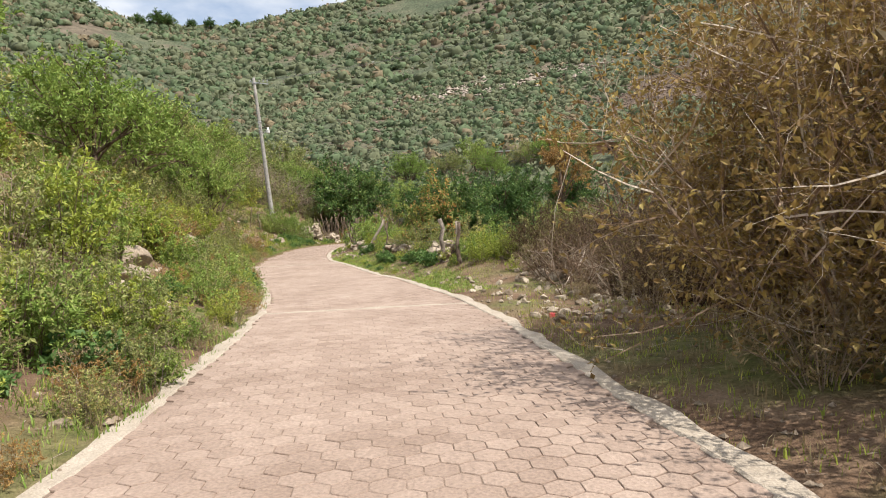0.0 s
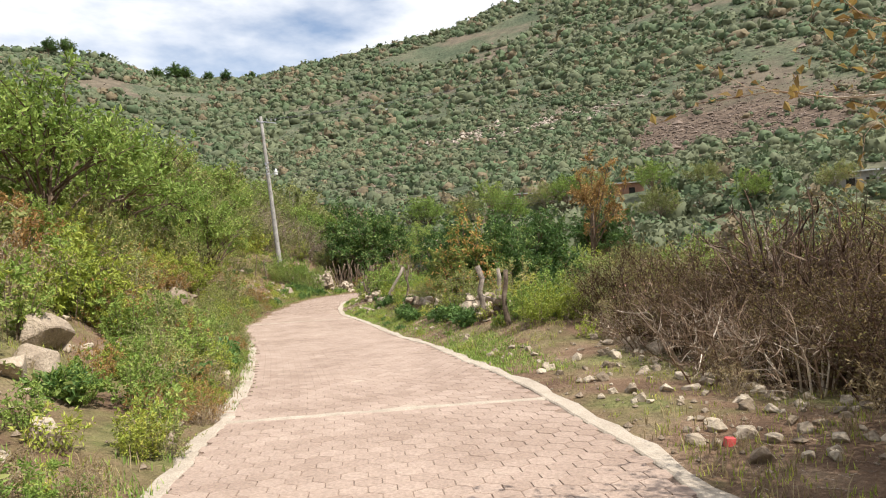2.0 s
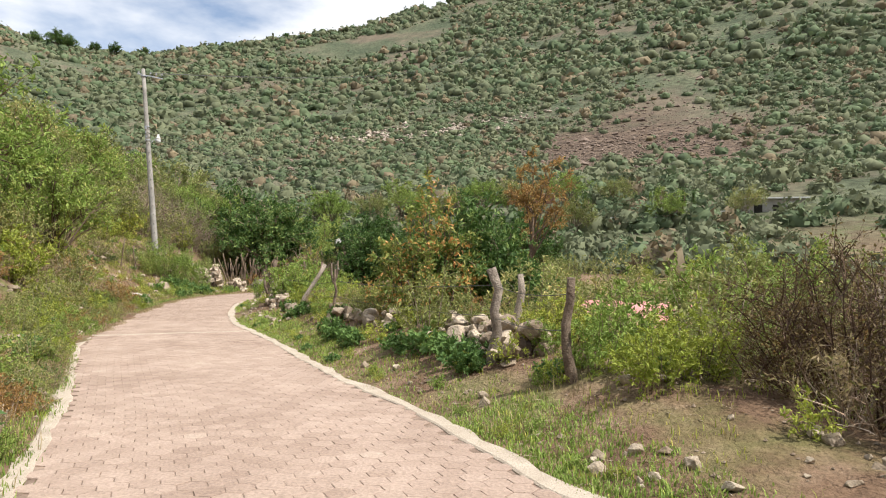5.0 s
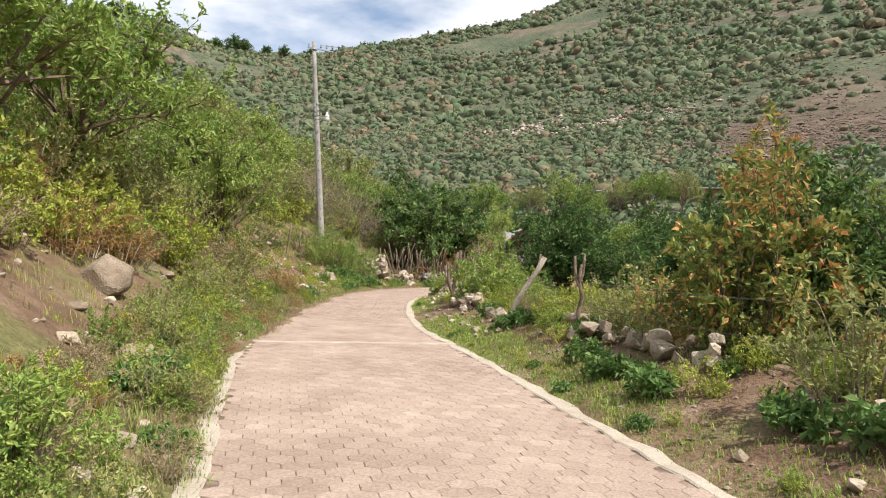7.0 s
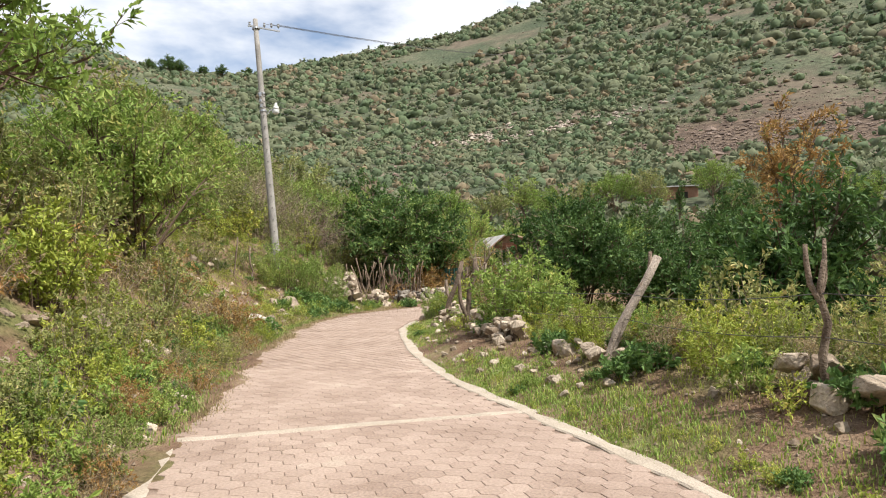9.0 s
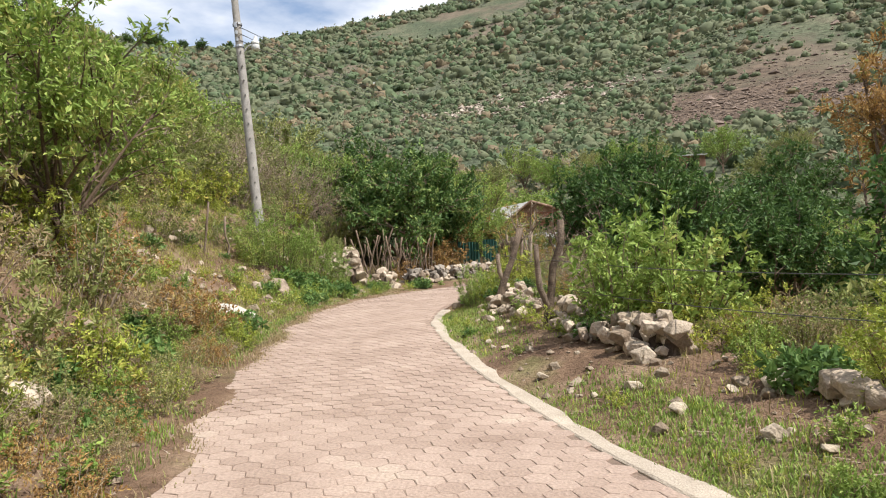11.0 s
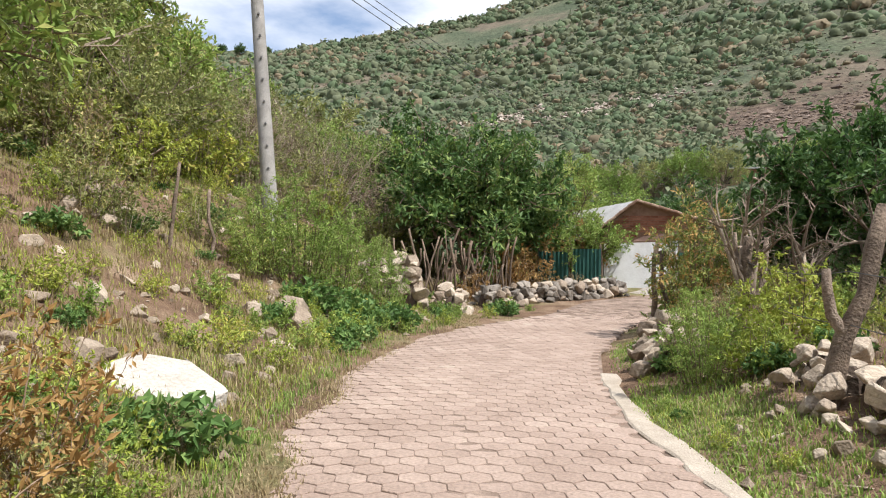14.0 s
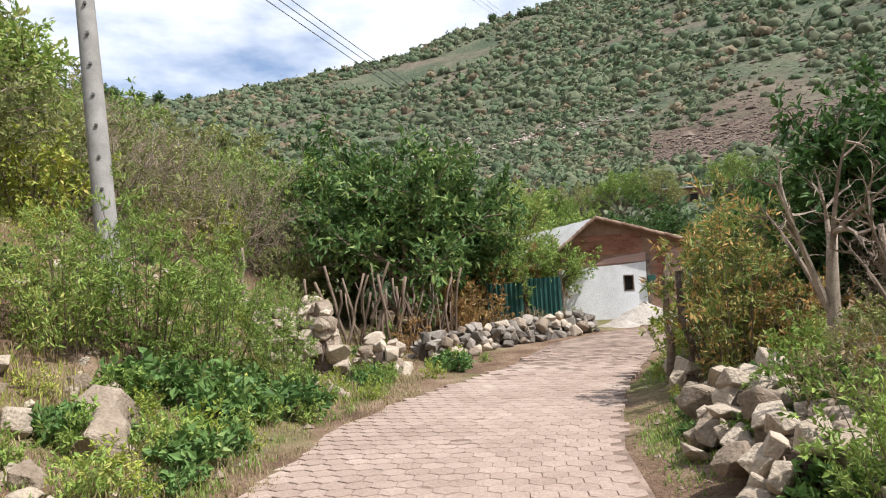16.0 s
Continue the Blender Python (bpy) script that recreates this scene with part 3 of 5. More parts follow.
# along the stone row on the valley side
for x, y, k, s in ((4.9, 18.7, "lime", 0.5), (4.6, 19.5, "green", 0.55), (5.1, 20.4, "green", 0.8), (4.7, 21.4, "lime", 0.6), (4.4, 22.4, "olive", 0.8), (3.3, 21.5, "herb", 0.9), (3.0, 22.2, "herb", 1.0), (3.5, 20.8, "herb", 0.8), (2.6, 22.8, "herb", 0.9), (3.1, 22.9, "olive", 0.75), (2.95, 25.4, "leaftree", 0.84), (3.9, 24.6, "rust", 0.8),
                   (1.75, 24.3, "herb", 0.9), (1.4, 25.2, "herb", 0.9), (2.2, 26.6, "leafy", 0.6), (1.15, 26.2, "herb", 0.8), (3.9, 26.4, "broad", 0.6), (0.7, 27.8, "weed", 1.1), (0.6, 28.5, "lime", 0.5), (1.3, 28.8, "lime", 0.6), (2.2, 29.4, "straw", 0.8), (0.4, 29.2, "straw", 0.55), (1.0, 30.2, "lime", 0.6), (-0.3, 30.9, "lime", 0.5), (0.4, 31.4, "green", 0.6), (1.5, 31.8, "lime", 0.7), (-0.2, 32.6, "straw", 0.7), (0.8, 33.2, "lime", 0.7),
                   (-0.7, 31.4, "herb", 0.9), (-0.1, 29.2, "herb", 0.8), (-1.5, 34.3, "freshleaf", 0.72), (-1.1, 35.3, "freshleaf", 0.85), (-0.9, 33.9, "freshleaf", 0.75), (-0.6, 35.0, "green", 1.0), (-1.6, 36.4, "brush", 0.26), (-1.5, 37.4, "brush", 0.3), (-1.9, 38.4, "brush", 0.28), (-0.7, 37.6, "green", 1.0), (-0.5, 39.2, "green", 1.0), (-3.45, 39.2, "feather", 0.42), (-3.3, 39.8, "green", 0.6), (-3.1, 38.9, "lime", 0.5), (-2.9, 40.6, "straw", 0.7), (-2.6, 39.6, "lime", 0.7),
                   (-3.5, 40.0, "herb", 0.7), (-2.5, 43.9, "turning", 0.95), (-2.1, 44.6, "turning", 0.85), (-1.9, 43.6, "rust", 0.9), (-2.9, 44.6, "weed", 1.1), (-3.5, 41.0, "weed", 0.8), (-3.0, 41.2, "green", 0.6), (-1.5, 45.2, "olive", 1.1), (-2.4, 45.9, "lime", 0.8), (-0.9, 43.0, "brush", 0.4), (0.2, 44.5, "broad", 0.85), (0.9, 42.3, "broad", 0.8), (-0.2, 41.0, "straw", 1.0), (-1.2, 41.5, "green", 0.8), (-1.3, 47.2, "lime", 0.9), (-0.4, 48.2, "olive", 1.0)):
    place(k, x, y, s, rng=PR)
for i in range(230):
    y = PR.uniform(19, 47)
    d = PR.uniform(1.7, 7.0) if not 23.5 < y < 34 else PR.uniform(1.7, 4.2)
    place(PR.choice(("lime", "green", "olive", "straw", "rust", "green", "olive")), edge_r(y) + d, y, PR.uniform(0.28, 0.5) * (1 + 0.22 * max(0.0, d - 2.5)), rng=PR)
# garden trees below the path and round the house
for x, y, k, s in ((8.8, 27.5, "brush", 0.7), (7.4, 32.5, "dusty", 0.85), (10.8, 30.0, "light", 1.0), (4.5, 37.0, "broad", 1.02), (8.2, 39.5, "dusty", 1.1), (6.8, 43.0, "light", 1.0), (11.5, 41.0, "brush", 1.0), (3.2, 42.5, "broad", 0.75), (4.6, 46.5, "broad", 0.9), (13.5, 35.0, "dusty", 1.3), (14.5, 28.0, "dusty", 1.3), (16.5, 40.0, "light", 1.2), (13.0, 46.0, "dusty", 1.2), (9.5, 49.5, "dusty", 1.0),
                   (-7.4, 53.6, "broad", 1.2), (-5.9, 55.4, "broad", 1.0), (-8.9, 56.8, "broad", 1.2), (-4.2, 61.5, "light", 0.95), (-1.5, 63.5, "light", 0.9), (2.0, 64.0, "broad", 0.9), (5.5, 62.0, "broad", 1.0), (-7.6, 61.0, "light", 1.1), (9.5, 58.0, "broad", 1.05), (-11.5, 60.0, "dusty", 1.1), (3.8, 58.5, "light", 0.8), (-15.6, 49.5, "light", 1.15), (-17.6, 47.5, "dusty", 1.4), (-18.8, 50.5, "light", 1.35)):
    place(k, x, y, s, rng=PR)
for x, y, k, s in ((-5, 104, "dusty", 1.3), (-1, 108, "light", 1.3), (6.5, 110, "dusty", 1.2), (10, 106, "light", 1.4), (14, 108, "dusty", 1.4), (22, 108, "light", 1.3), (28, 104, "dusty", 1.2), (29.5, 88, "light", 1.0), (38.5, 88, "dusty", 1.0), (-10, 98, "light", 1.4), (19, 88, "dusty", 1.2), (1.5, 96, "light", 1.3)):
    place(k, x, y, s, rng=PR)
for x, y, s in ((-2.3, 42.2, 1.0), (-1.6, 41.9, 0.8), (-2.7, 40.5, 0.75), (7.6, 16.2, 1.1), (8.0, 17.4, 1.0), (-0.6, 42.6, 1.1)):
    place("snag", x, y, s, rng=PR)
for x, y, s in ((9.2, 20.6, 1.0), (7.4, 19.6, 0.7), (12.5, 30.0, 1.1)):
    place("sapling", x, y, s, rng=PR)
for az, s in ((-30.5, 1.9), (-29.2, 2.6), (-28.3, 2.3), (-26.6, 1.7), (-25.2, 1.9), (-23.0, 1.2), (-37.0, 2.6), (-38.2, 2.2), (-34.5, 1.4), (-12.0, 1.2), (2.0, 1.6)):
    place("broad", -2 + 462 * math.sin(radians(az)), 20 + 462 * math.cos(radians(az)), s, rng=PR)
place("orange", 8.0, 48.2, 1.0, rng=PR)
for x, y, s in ((21.0, 92.0, 0.75), (22.4, 94.0, 0.6), (31.0, 88.0, 0.75), (14.0, 90.0, 0.9), (33.4, 90.5, 0.6)):
    place("cypress", x, y, s, rng=PR)
# left bank: trees up the slope, the grey thicket by the pole
for x, y, k, s in ((-8.0, 26.0, "light", 1.05), (-10.0, 30.5, "light", 1.1), (-9.4, 36.0, "light", 0.85), (-11.0, 37.0, "light", 0.95), (-12.5, 41.0, "dusty", 0.95), (-5.2, 20.5, "light", 0.95), (-7.6, 15.5, "dusty", 1.1), (-4.4, 13.5, "dusty", 0.8), (-14.5, 33.0, "dusty", 1.2), (-15.0, 46.0, "dusty", 1.1), (-17.5, 52.0, "dusty", 1.1), (-13.0, 24.0, "light", 1.2),
                   (-12.2, 48.6, "brush", 0.85), (-11.0, 51.4, "brush", 0.95), (-13.2, 52.2, "brush", 0.95), (-12.5, 55.6, "brush", 0.9), (-12.9, 45.6, "dusty", 0.7), (-10.2, 54.2, "brush", 0.8), (-16.5, 57.0, "dusty", 1.1), (-14.0, 61.0, "dusty", 1.1), (-10.2, 45.4, "brush", 0.3),
                   (-16.0, 62.5, "dusty", 1.6), (-19.5, 61.0, "dusty", 1.7), (-13.0, 66.0, "brush", 1.4), (-22.0, 66.0, "dusty", 1.8), (-17.5, 69.0, "light", 1.5), (-25.0, 60.0, "dusty", 1.8), (-16.5, 54.5, "brush", 1.2)):
    place(k, x, y, s, rng=PR)
for x, y, k, s in ((-8.8, 43.6, "feather", 0.95), (-9.2, 42.9, "feather", 0.75), (-8.3, 44.3, "feather", 0.8), (-7.6, 44.6, "feather", 0.62), (-9.6, 44.0, "olive", 0.6), (-8.0, 43.3, "herb", 1.35), (-7.6, 42.9, "herb", 1.2), (-8.4, 42.9, "herb", 1.3), (-7.2, 43.6, "herb", 1.2), (-8.7, 48.6, "feather", 0.5), (-9.1, 46.6, "feather", 0.5), (-7.5, 41.6, "weed", 1.2), (-8.9, 40.9, "weed", 1.1),
                   (-7.2, 50.4, "weed", 1.6), (-6.6, 50.2, "rust", 0.8), (-5.6, 53.0, "rust", 1.5), (-5.0, 54.6, "rust", 2.0), (-4.2, 54.9, "rust", 2.1), (-6.2, 53.6, "rust", 1.6), (-3.5, 55.6, "leafy", 1.2), (-4.6, 55.8, "olive", 1.3), (-4.75, 53.25, "rust", 0.75), (-3.9, 53.1, "straw", 0.7), (-2.9, 53.5, "olive", 0.4), (0.5, 45.6, "broad", 0.8), (-4.3, 58.2, "light", 0.9), (-3.55, 54.7, "light", 0.6)):
    place(k, x, y, s, rng=PR)
# the rest of the bank, by stretches
MIX = ((-3, 14, ("lime", "green", "green", "olive", "straw")), (14, 23, ("lime", "olive", "straw", "rust", "green", "green")), (23, 31, ("lime", "olive", "rust", "straw", "lime", "green")), (31, 38.5, ("rust", "olive", "straw", "lime", "olive")), (38.5, 52, ("olive", "straw", "olive", "lime", "dusty2")), (52, 62, ("olive", "olive", "straw", "lime")))
for y0, y1, kinds in MIX:
    for s0, s1, per in ((0.65, 1.8, 2.8), (1.8, 4.2, 3.0), (4.2, 9.0, 2.2), (9.0, 16.0, 1.3)):
        thin = 0.34 if (y0 == 38.5 and s0 < 4) else 0.85 if (y0 == 38.5 and s0 < 5) else 0.35 if (y0 > 38 and s0 < 4) else (0.6 if 31 <= y0 < 38 and s0 < 2 else 1.0)
        for i in range(int((y1 - y0) * per * thin)):
            y = PR.uniform(y0, y1)
            s = PR.uniform(s0, s1)
            x = float(np.interp(y, BY, BX)) - s / 0.9
            if y > 40 and (Vector((x, y)) - Vector((-9.8, 44.8))).length < 1.6:
                continue
            if 36.3 < y < 47 and s < 4.6 and PR.random() < (0.35 if s > 2.4 else 0.85):
                continue
            if ((22 < y < 29.5 and s < 2.3) or (12 < y < 16 and s < 2.0)) and PR.random() < 0.7:
                continue
            k = PR.choice(kinds)
            k = "olive" if k == "dusty2" else k
            size = PR.uniform(0.5, 0.85) if 36.3 < y < 47 and s < 4.6 else PR.uniform(0.4, 0.72) * (1.3 if y > 30 else 1) if s < 1.8 else PR.uniform(0.7, 1.1) * (1.3 if y > 30 else 1) if s < 3.4 else PR.uniform(0.85, 1.35) if s < 4.6 else PR.uniform(1.0, 1.7)
            place(k, x, y, size, rng=PR)
for i in range(150):
    y = PR.uniform(4, 49)
    s = PR.uniform(0.28, 1.5)
    place(PR.choice(("weed", "lweed", "weed", "herb")), edge_l(y) - s / 0.9, y, PR.uniform(0.5, 1.1), rng=PR)
for i in range(190):
    y = PR.uniform(17.5, 49)
    s = PR.choice((PR.uniform(0.3, 0.6), PR.uniform(0.9, 2.0), PR.uniform(0.9, 2.0)))
    place(PR.choice(("weed", "lweed", "lweed", "herb")), edge_r(y) + s / 0.9, y, PR.uniform(0.4, 1.0) * (0.45 if s < 0.7 else 0.9), rng=PR)
for i in range(200):
    y = PR.uniform(6, 37)
    s = 0.22 + 1.1 * PR.random() ** 1.5
    place(PR.choice(("green", "olive", "straw", "lime", "straw", "rust")), edge_l(y) - s / 0.9, y, PR.uniform(0.2, 0.36) + 0.1 * s, rng=PR)
for i in range(170):
    y = PR.uniform(36.3, 49)
    s = PR.uniform(0.3, 5.2)
    place(PR.choice(("lweed", "lweed", "herb", "weed", "lweed")), edge_l(min(y, 43.5)) - s / 0.9, y, PR.uniform(0.45, 1.05), rng=PR)
# valley side, behind the stone row
for i in range(150):
    y = PR.uniform(5, 66)
    x = edge_r(min(y, 49)) + PR.uniform(4.8, 30)
    if y > 49 and x < 7:
        continue
    place(PR.choice(("olive", "lime", "green", "olive", "rust", "straw", "olive")), x, y, PR.uniform(0.8, 1.5), rng=PR)
for i in range(60):
    y = PR.uniform(56, 75)
    x = PR.uniform(-45, -9)
    place(PR.choice(("olive", "dusty", "dusty", "light", "brush")), x, y, PR.uniform(0.8, 1.3), rng=PR)


def leaf_cloud(name, centres, radii, heights, n, size, material, label, seed):
    """Distant scrub: for each bush a lumpy crown with n leafy sprays standing out of it, all in one mesh."""
    g = np.random.default_rng(seed)
    nb = len(centres)
    # crown: a top, two rings and a foot ring, each corner pushed in or out
    ring = [(0.0, 0.0, 1.0)] + [(math.cos(t) * q, math.sin(t) * q, z) for q, z, o in ((0.62, 0.78, 0.0), (1.0, 0.30, 0.5), (0.8, -0.25, 0.0)) for t in [(k + o) * math.pi / 3 for k in range(6)]]
    tri = [(0, 1 + k, 1 + (k + 1) % 6) for k in range(6)]
    for lv, o in ((1, 0), (7, 1)):
        for k in range(6):
            p0, p1, q0, q1 = lv + k, lv + (k + 1) % 6, lv + 6 + k, lv + 6 + (k + 1) % 6
            tri += [(p0, q0, p1), (p1, q0, q1)] if o == 0 else [(p0, q0, q1), (p0, q1, p1)]
    tri = np.array(tri)
    cv = np.array(ring)[None] * g.uniform(0.55, 1.08, (nb, len(ring), 1))
    turn = g.uniform(0, 2 * np.pi, nb)[:, None]
    cx = cv[..., 0] * np.cos(turn) - cv[..., 1] * np.sin(turn)
    cy = cv[..., 0] * np.sin(turn) + cv[..., 1] * np.cos(turn)
    core = centres[:, None] + np.stack([cx * radii[:, None], cy * radii[:, None], cv[..., 2] * heights[:, None]], -1) * 0.9
    cf = (np.arange(nb)[:, None, None] * len(ring) + tri[None]).reshape(-1, 3)
    c = np.repeat(centres, n, 0)
    m = len(c)
    d = g.normal(size=(m, 3))
    d /= np.linalg.norm(d, axis=1)[:, None]
    d[:, 2] = np.abs(d[:, 2]) * 1.1 - 0.12
    rad = g.uniform(0.7, 1.1, m)[:, None] * (1 + 0.22 * np.sin(d[:, :1] * 5 + c[:, :1]))
    rr, hh = np.repeat(radii, n), np.repeat(heights, n)
    p = c + d * rad * np.stack([rr, rr, hh], 1)
    u = g.normal(size=(m, 3))
    u /= np.linalg.norm(u, axis=1)[:, None]
    w = np.cross(u, d + g.normal(size=(m, 3)) * 0.5)
    w /= np.linalg.norm(w, axis=1)[:, None] + 1e-9
    s = (rr * size * g.uniform(0.6, 1.3, m))[:, None]
    v = np.stack([p - u * s, p + w * s * 0.6, p + u * s, p - w * s * 0.6 + d * s * 0.3], 1).reshape(-1, 3)
    i = np.arange(m)[:, None] * 4
    f = np.concatenate([i + [0, 1, 2], i + [0, 2, 3]], 0)
    f = np.concatenate([cf, f + nb * len(ring)], 0)
    v = np.concatenate([core.reshape(-1, 3), v], 0)
    me = bpy.data.meshes.new(name)
    me.vertices.add(len(v))
    me.vertices.foreach_set("co", v.ravel())
    me.loops.add(f.size)
    me.loops.foreach_set("vertex_index", f.ravel())
    me.polygons.add(len(f))
    me.polygons.foreach_set("loop_start", np.arange(0, f.size, 3))
    me.update(calc_edges=True)
    me.materials.append(material)
    return tagged(new(name, me), label, "scrub", kind="stuff")


def far_scrub():
    g = np.random.default_rng(3)
    # Olive and green are greyed towards blue: distance haze mixed into the colour.
    M_FAR = (mat("hazy_olive_scrub", (0.098, 0.118, 0.066), (0.185, 0.20, 0.112), scale=0.03, bump=0, fine=0.8, island=0.3, trans=0.2, spread=1.0),
             mat("hazy_green_scrub", (0.075, 0.108, 0.056), (0.145, 0.19, 0.096), scale=0.03, bump=0, fine=0.8, island=0.3, trans=0.2, spread=1.0),
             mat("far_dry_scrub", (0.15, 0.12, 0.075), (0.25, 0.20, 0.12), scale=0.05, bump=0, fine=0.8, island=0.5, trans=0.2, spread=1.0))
    for k, (d0, d1, count, n, size, lo, hi) in enumerate(((46, 110, 1700, 90, 0.19, 0.9, 2.6), (100, 240, 16000, 13, 0.28, 0.35, 2.4), (230, 540, 36000, 6, 0.36, 0.6, 4.4))):
        d = np.sqrt(g.uniform(d0 * d0, d1 * d1, count * 3))
        az = np.radians(g.uniform(-62, 58, count * 3))
        x, y = -2 + d * np.sin(az), 20 + d * np.cos(az)
        dens = waves(x, y, 23, 2.0) + 0.7 * waves(x, y, 9, 1.0) + 0.8 * waves(x, y * 1.6, 37, 0.7) + g.uniform(-1.6, 1.8, count * 3)
        bare = np.exp(-(((x - 46) / 30) ** 2 + ((y - 166) / 30) ** 2) * 1.3) * 2.2
        near_house = np.where((y < 68) & (x > -5) & (x < 6), 9, 0) + np.where((y > 62) & (y < 93) & (x > 14) & (x < 47), 0.7, 0) + np.where((y > 98) & (y < 122) & (x > -6) & (x < 24), 1.6, 0)
        meadow = np.exp(-(((x + 30) / 45) ** 2 + ((y - 418) / 22) ** 2) ** 2) * 3
        # Denser scrub on the upper right ridge stands in for a cloud's shadow.
        wood = smooth(360, 430, d) * smooth(2, 9, np.degrees(az)) * 0.9
        keep = np.argsort(-(dens - bare - near_house - meadow + wood))[:count]
        x, y = x[keep], y[keep]
        r = lo + (hi - lo) * g.uniform(0, 1, count) ** (1.0 if k == 0 else 2.6)
        z = land(x, y)
        kind = g.choice(3, count, p=(0.54, 0.36, 0.10))
        for q, word in enumerate(("olive", "green", "dry")):
            i = kind == q
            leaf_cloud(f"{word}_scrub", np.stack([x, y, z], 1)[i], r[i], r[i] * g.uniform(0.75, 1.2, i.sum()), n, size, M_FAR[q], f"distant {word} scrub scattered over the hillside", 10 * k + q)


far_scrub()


# ---- stones ----
def rock_mesh(seed, flat=0.7):
    g = random.Random(seed)
    bm = bmesh.new()
    for i in range(15):
        v = rvec(g).normalized() * g.uniform(0.75, 1.0)
        bm.verts.new((v.x * 0.66 * g.uniform(0.85, 1.1), v.y * 0.52, max(-0.40, min(0.46, v.z * 0.6)) * flat / 0.7))
    bmesh.ops.convex_hull(bm, input=bm.verts[:])
    bmesh.ops.delete(bm, geom=[v for v in bm.verts if not v.link_faces], context="VERTS")
    bmesh.ops.bevel(bm, geom=bm.edges[:], offset=0.022, segments=1, affect="EDGES", profile=0.5)
    me = bpy.data.meshes.new("stone")
    bm.to_mesh(me)
    bm.free()
    me.materials.append(M_ROCK)
    return me


ROCKS = [rock_mesh(k) for k in range(9)]
FLAT = [rock_mesh(k + 30, 0.38) for k in range(3)]
M_DARKROCK = mat("grey_brown_rock", (0.10, 0.085, 0.07), (0.33, 0.285, 0.235), scale=3.5, bump=1.0, fine=35, rand=0.7, spread=0.9)
DARKROCKS = [rock_mesh(k + 50) for k in range(6)]
for _m in DARKROCKS:
    _m.materials[0] = M_DARKROCK
RR = random.Random(17)


def stone(x, y, size, z=None, parent=None, label="pale angular limestone lying on the soil", name="stone", flat=False, bury=0.25, group="loose stones", rocks=None):
    ob = new(name, RR.choice(rocks or (FLAT if flat else ROCKS)))
    zz = land1(x, y) + size * (0.42 * (0.55 if flat else 1) - bury) if z is None else z
    ob.matrix_basis = pose(x, y, zz, RR.uniform(-22, 22), RR.uniform(-22, 22), RR.uniform(0, 360)) @ Matrix.Diagonal((size, size * RR.uniform(0.8, 1.15), size * RR.uniform(0.8, 1.1), 1))
    if parent:
        ob.parent = parent
    else:
        tagged(ob, label, "stone", group)
    return ob


def stone_wall(label, line, rows, size, spread=0.12, step=0.62, rocks=None):
    """A dry stone wall along points: courses of single stones bedded on one another over an added earth core."""
    wall = tagged(new("dry_stone_wall"), label, "stone wall")
    if rows > 2:
        core = Build()
        for (x0, y0), (x1, y1) in zip(line, line[1:]):
            n = max(2, int(math.hypot(x1 - x0, y1 - y0) / 0.3))
            for i in range(n):
                t = (i + 0.5) / n
                x, y = x0 + (x1 - x0) * t, y0 + (y1 - y0) * t
                z, w, h = land1(x, y), size * RR.uniform(0.42, 0.55), size * 0.40 * rows * RR.uniform(0.65, 0.85)
                o = len(core.v)
                core.v += [(x + math.cos(k) * w * q, y + math.sin(k) * w * q, z + zz) for q, zz in ((1.25, -0.1), (0.95, h * 0.6), (0.35, h)) for k in (0.3, 1.5, 2.6, 3.7, 4.8, 5.7)]
                core.f += [(o + r * 6 + k, o + r * 6 + (k + 1) % 6, o + r * 6 + 6 + (k + 1) % 6, o + r * 6 + 6 + k) for r in (0, 1) for k in range(6)] + [tuple(o + 12 + k for k in range(6))]
                core.m += [0] * 13
        part("earth_core", core, M_GAP_EARTH, wall, "added earth filler, darkened for the shaded gaps between stones")
    for (x0, y0), (x1, y1) in zip(line, line[1:]):
        length = math.hypot(x1 - x0, y1 - y0)
        nx, ny = (y1 - y0) / length, -(x1 - x0) / length
        for k in range(rows):
            for face in ((-1, 1) if k < rows - 1 and rows > 2 else (0,)):
                t = RR.uniform(0, size * 0.5)
                while t < length:
                    s = size * RR.choice((RR.uniform(0.5, 0.8), RR.uniform(0.8, 1.15), RR.uniform(0.9, 1.35)))
                    if not (k == rows - 1 and RR.random() < 0.3):
                        out = face * size * (0.75 - 0.14 * k) + RR.uniform(-spread, spread) * 0.5
                        x, y = x0 + (x1 - x0) * t / length + nx * out, y0 + (y1 - y0) * t / length + ny * out
                        stone(x, y, s, land1(x, y) + size * (0.18 + 0.44 * k) + RR.uniform(-0.03, 0.03), wall, rocks=rocks)
                    t += s * step * 1.25 + (RR.uniform(0, size * 1.2) if rows < 3 else 0)
    return wall


# Filler earth coloured extra dark, so the gaps between stones look shaded.
M_GAP_EARTH = mat("gap_shade_earth", (0.05, 0.035, 0.025), (0.12, 0.085, 0.06), scale=6, bump=0.8, fine=40)
stone_wall("tumbled dry stone wall of pale limestone on the bank", [(-7.35, 45.9), (-7.75, 47.2), (-8.2, 48.6)], 7, 0.31, 0.22)
stone_wall("collapsed end of a dry stone wall on the bank", [(-7.95, 45.9), (-8.35, 47.3)], 5, 0.29, 0.35)
stone_wall("spill of broken limestone between the walls", [(-6.75, 47.3), (-7.0, 48.9)], 4, 0.28, 0.4, 0.7)
stone_wall("low dry stone wall of grey-brown rock before the hut", [(-6.3, 49.0), (-4.9, 50.7), (-3.3, 52.0), (-2.6, 52.6)], 4, 0.28, 0.18, rocks=DARKROCKS + ROCKS[:2])
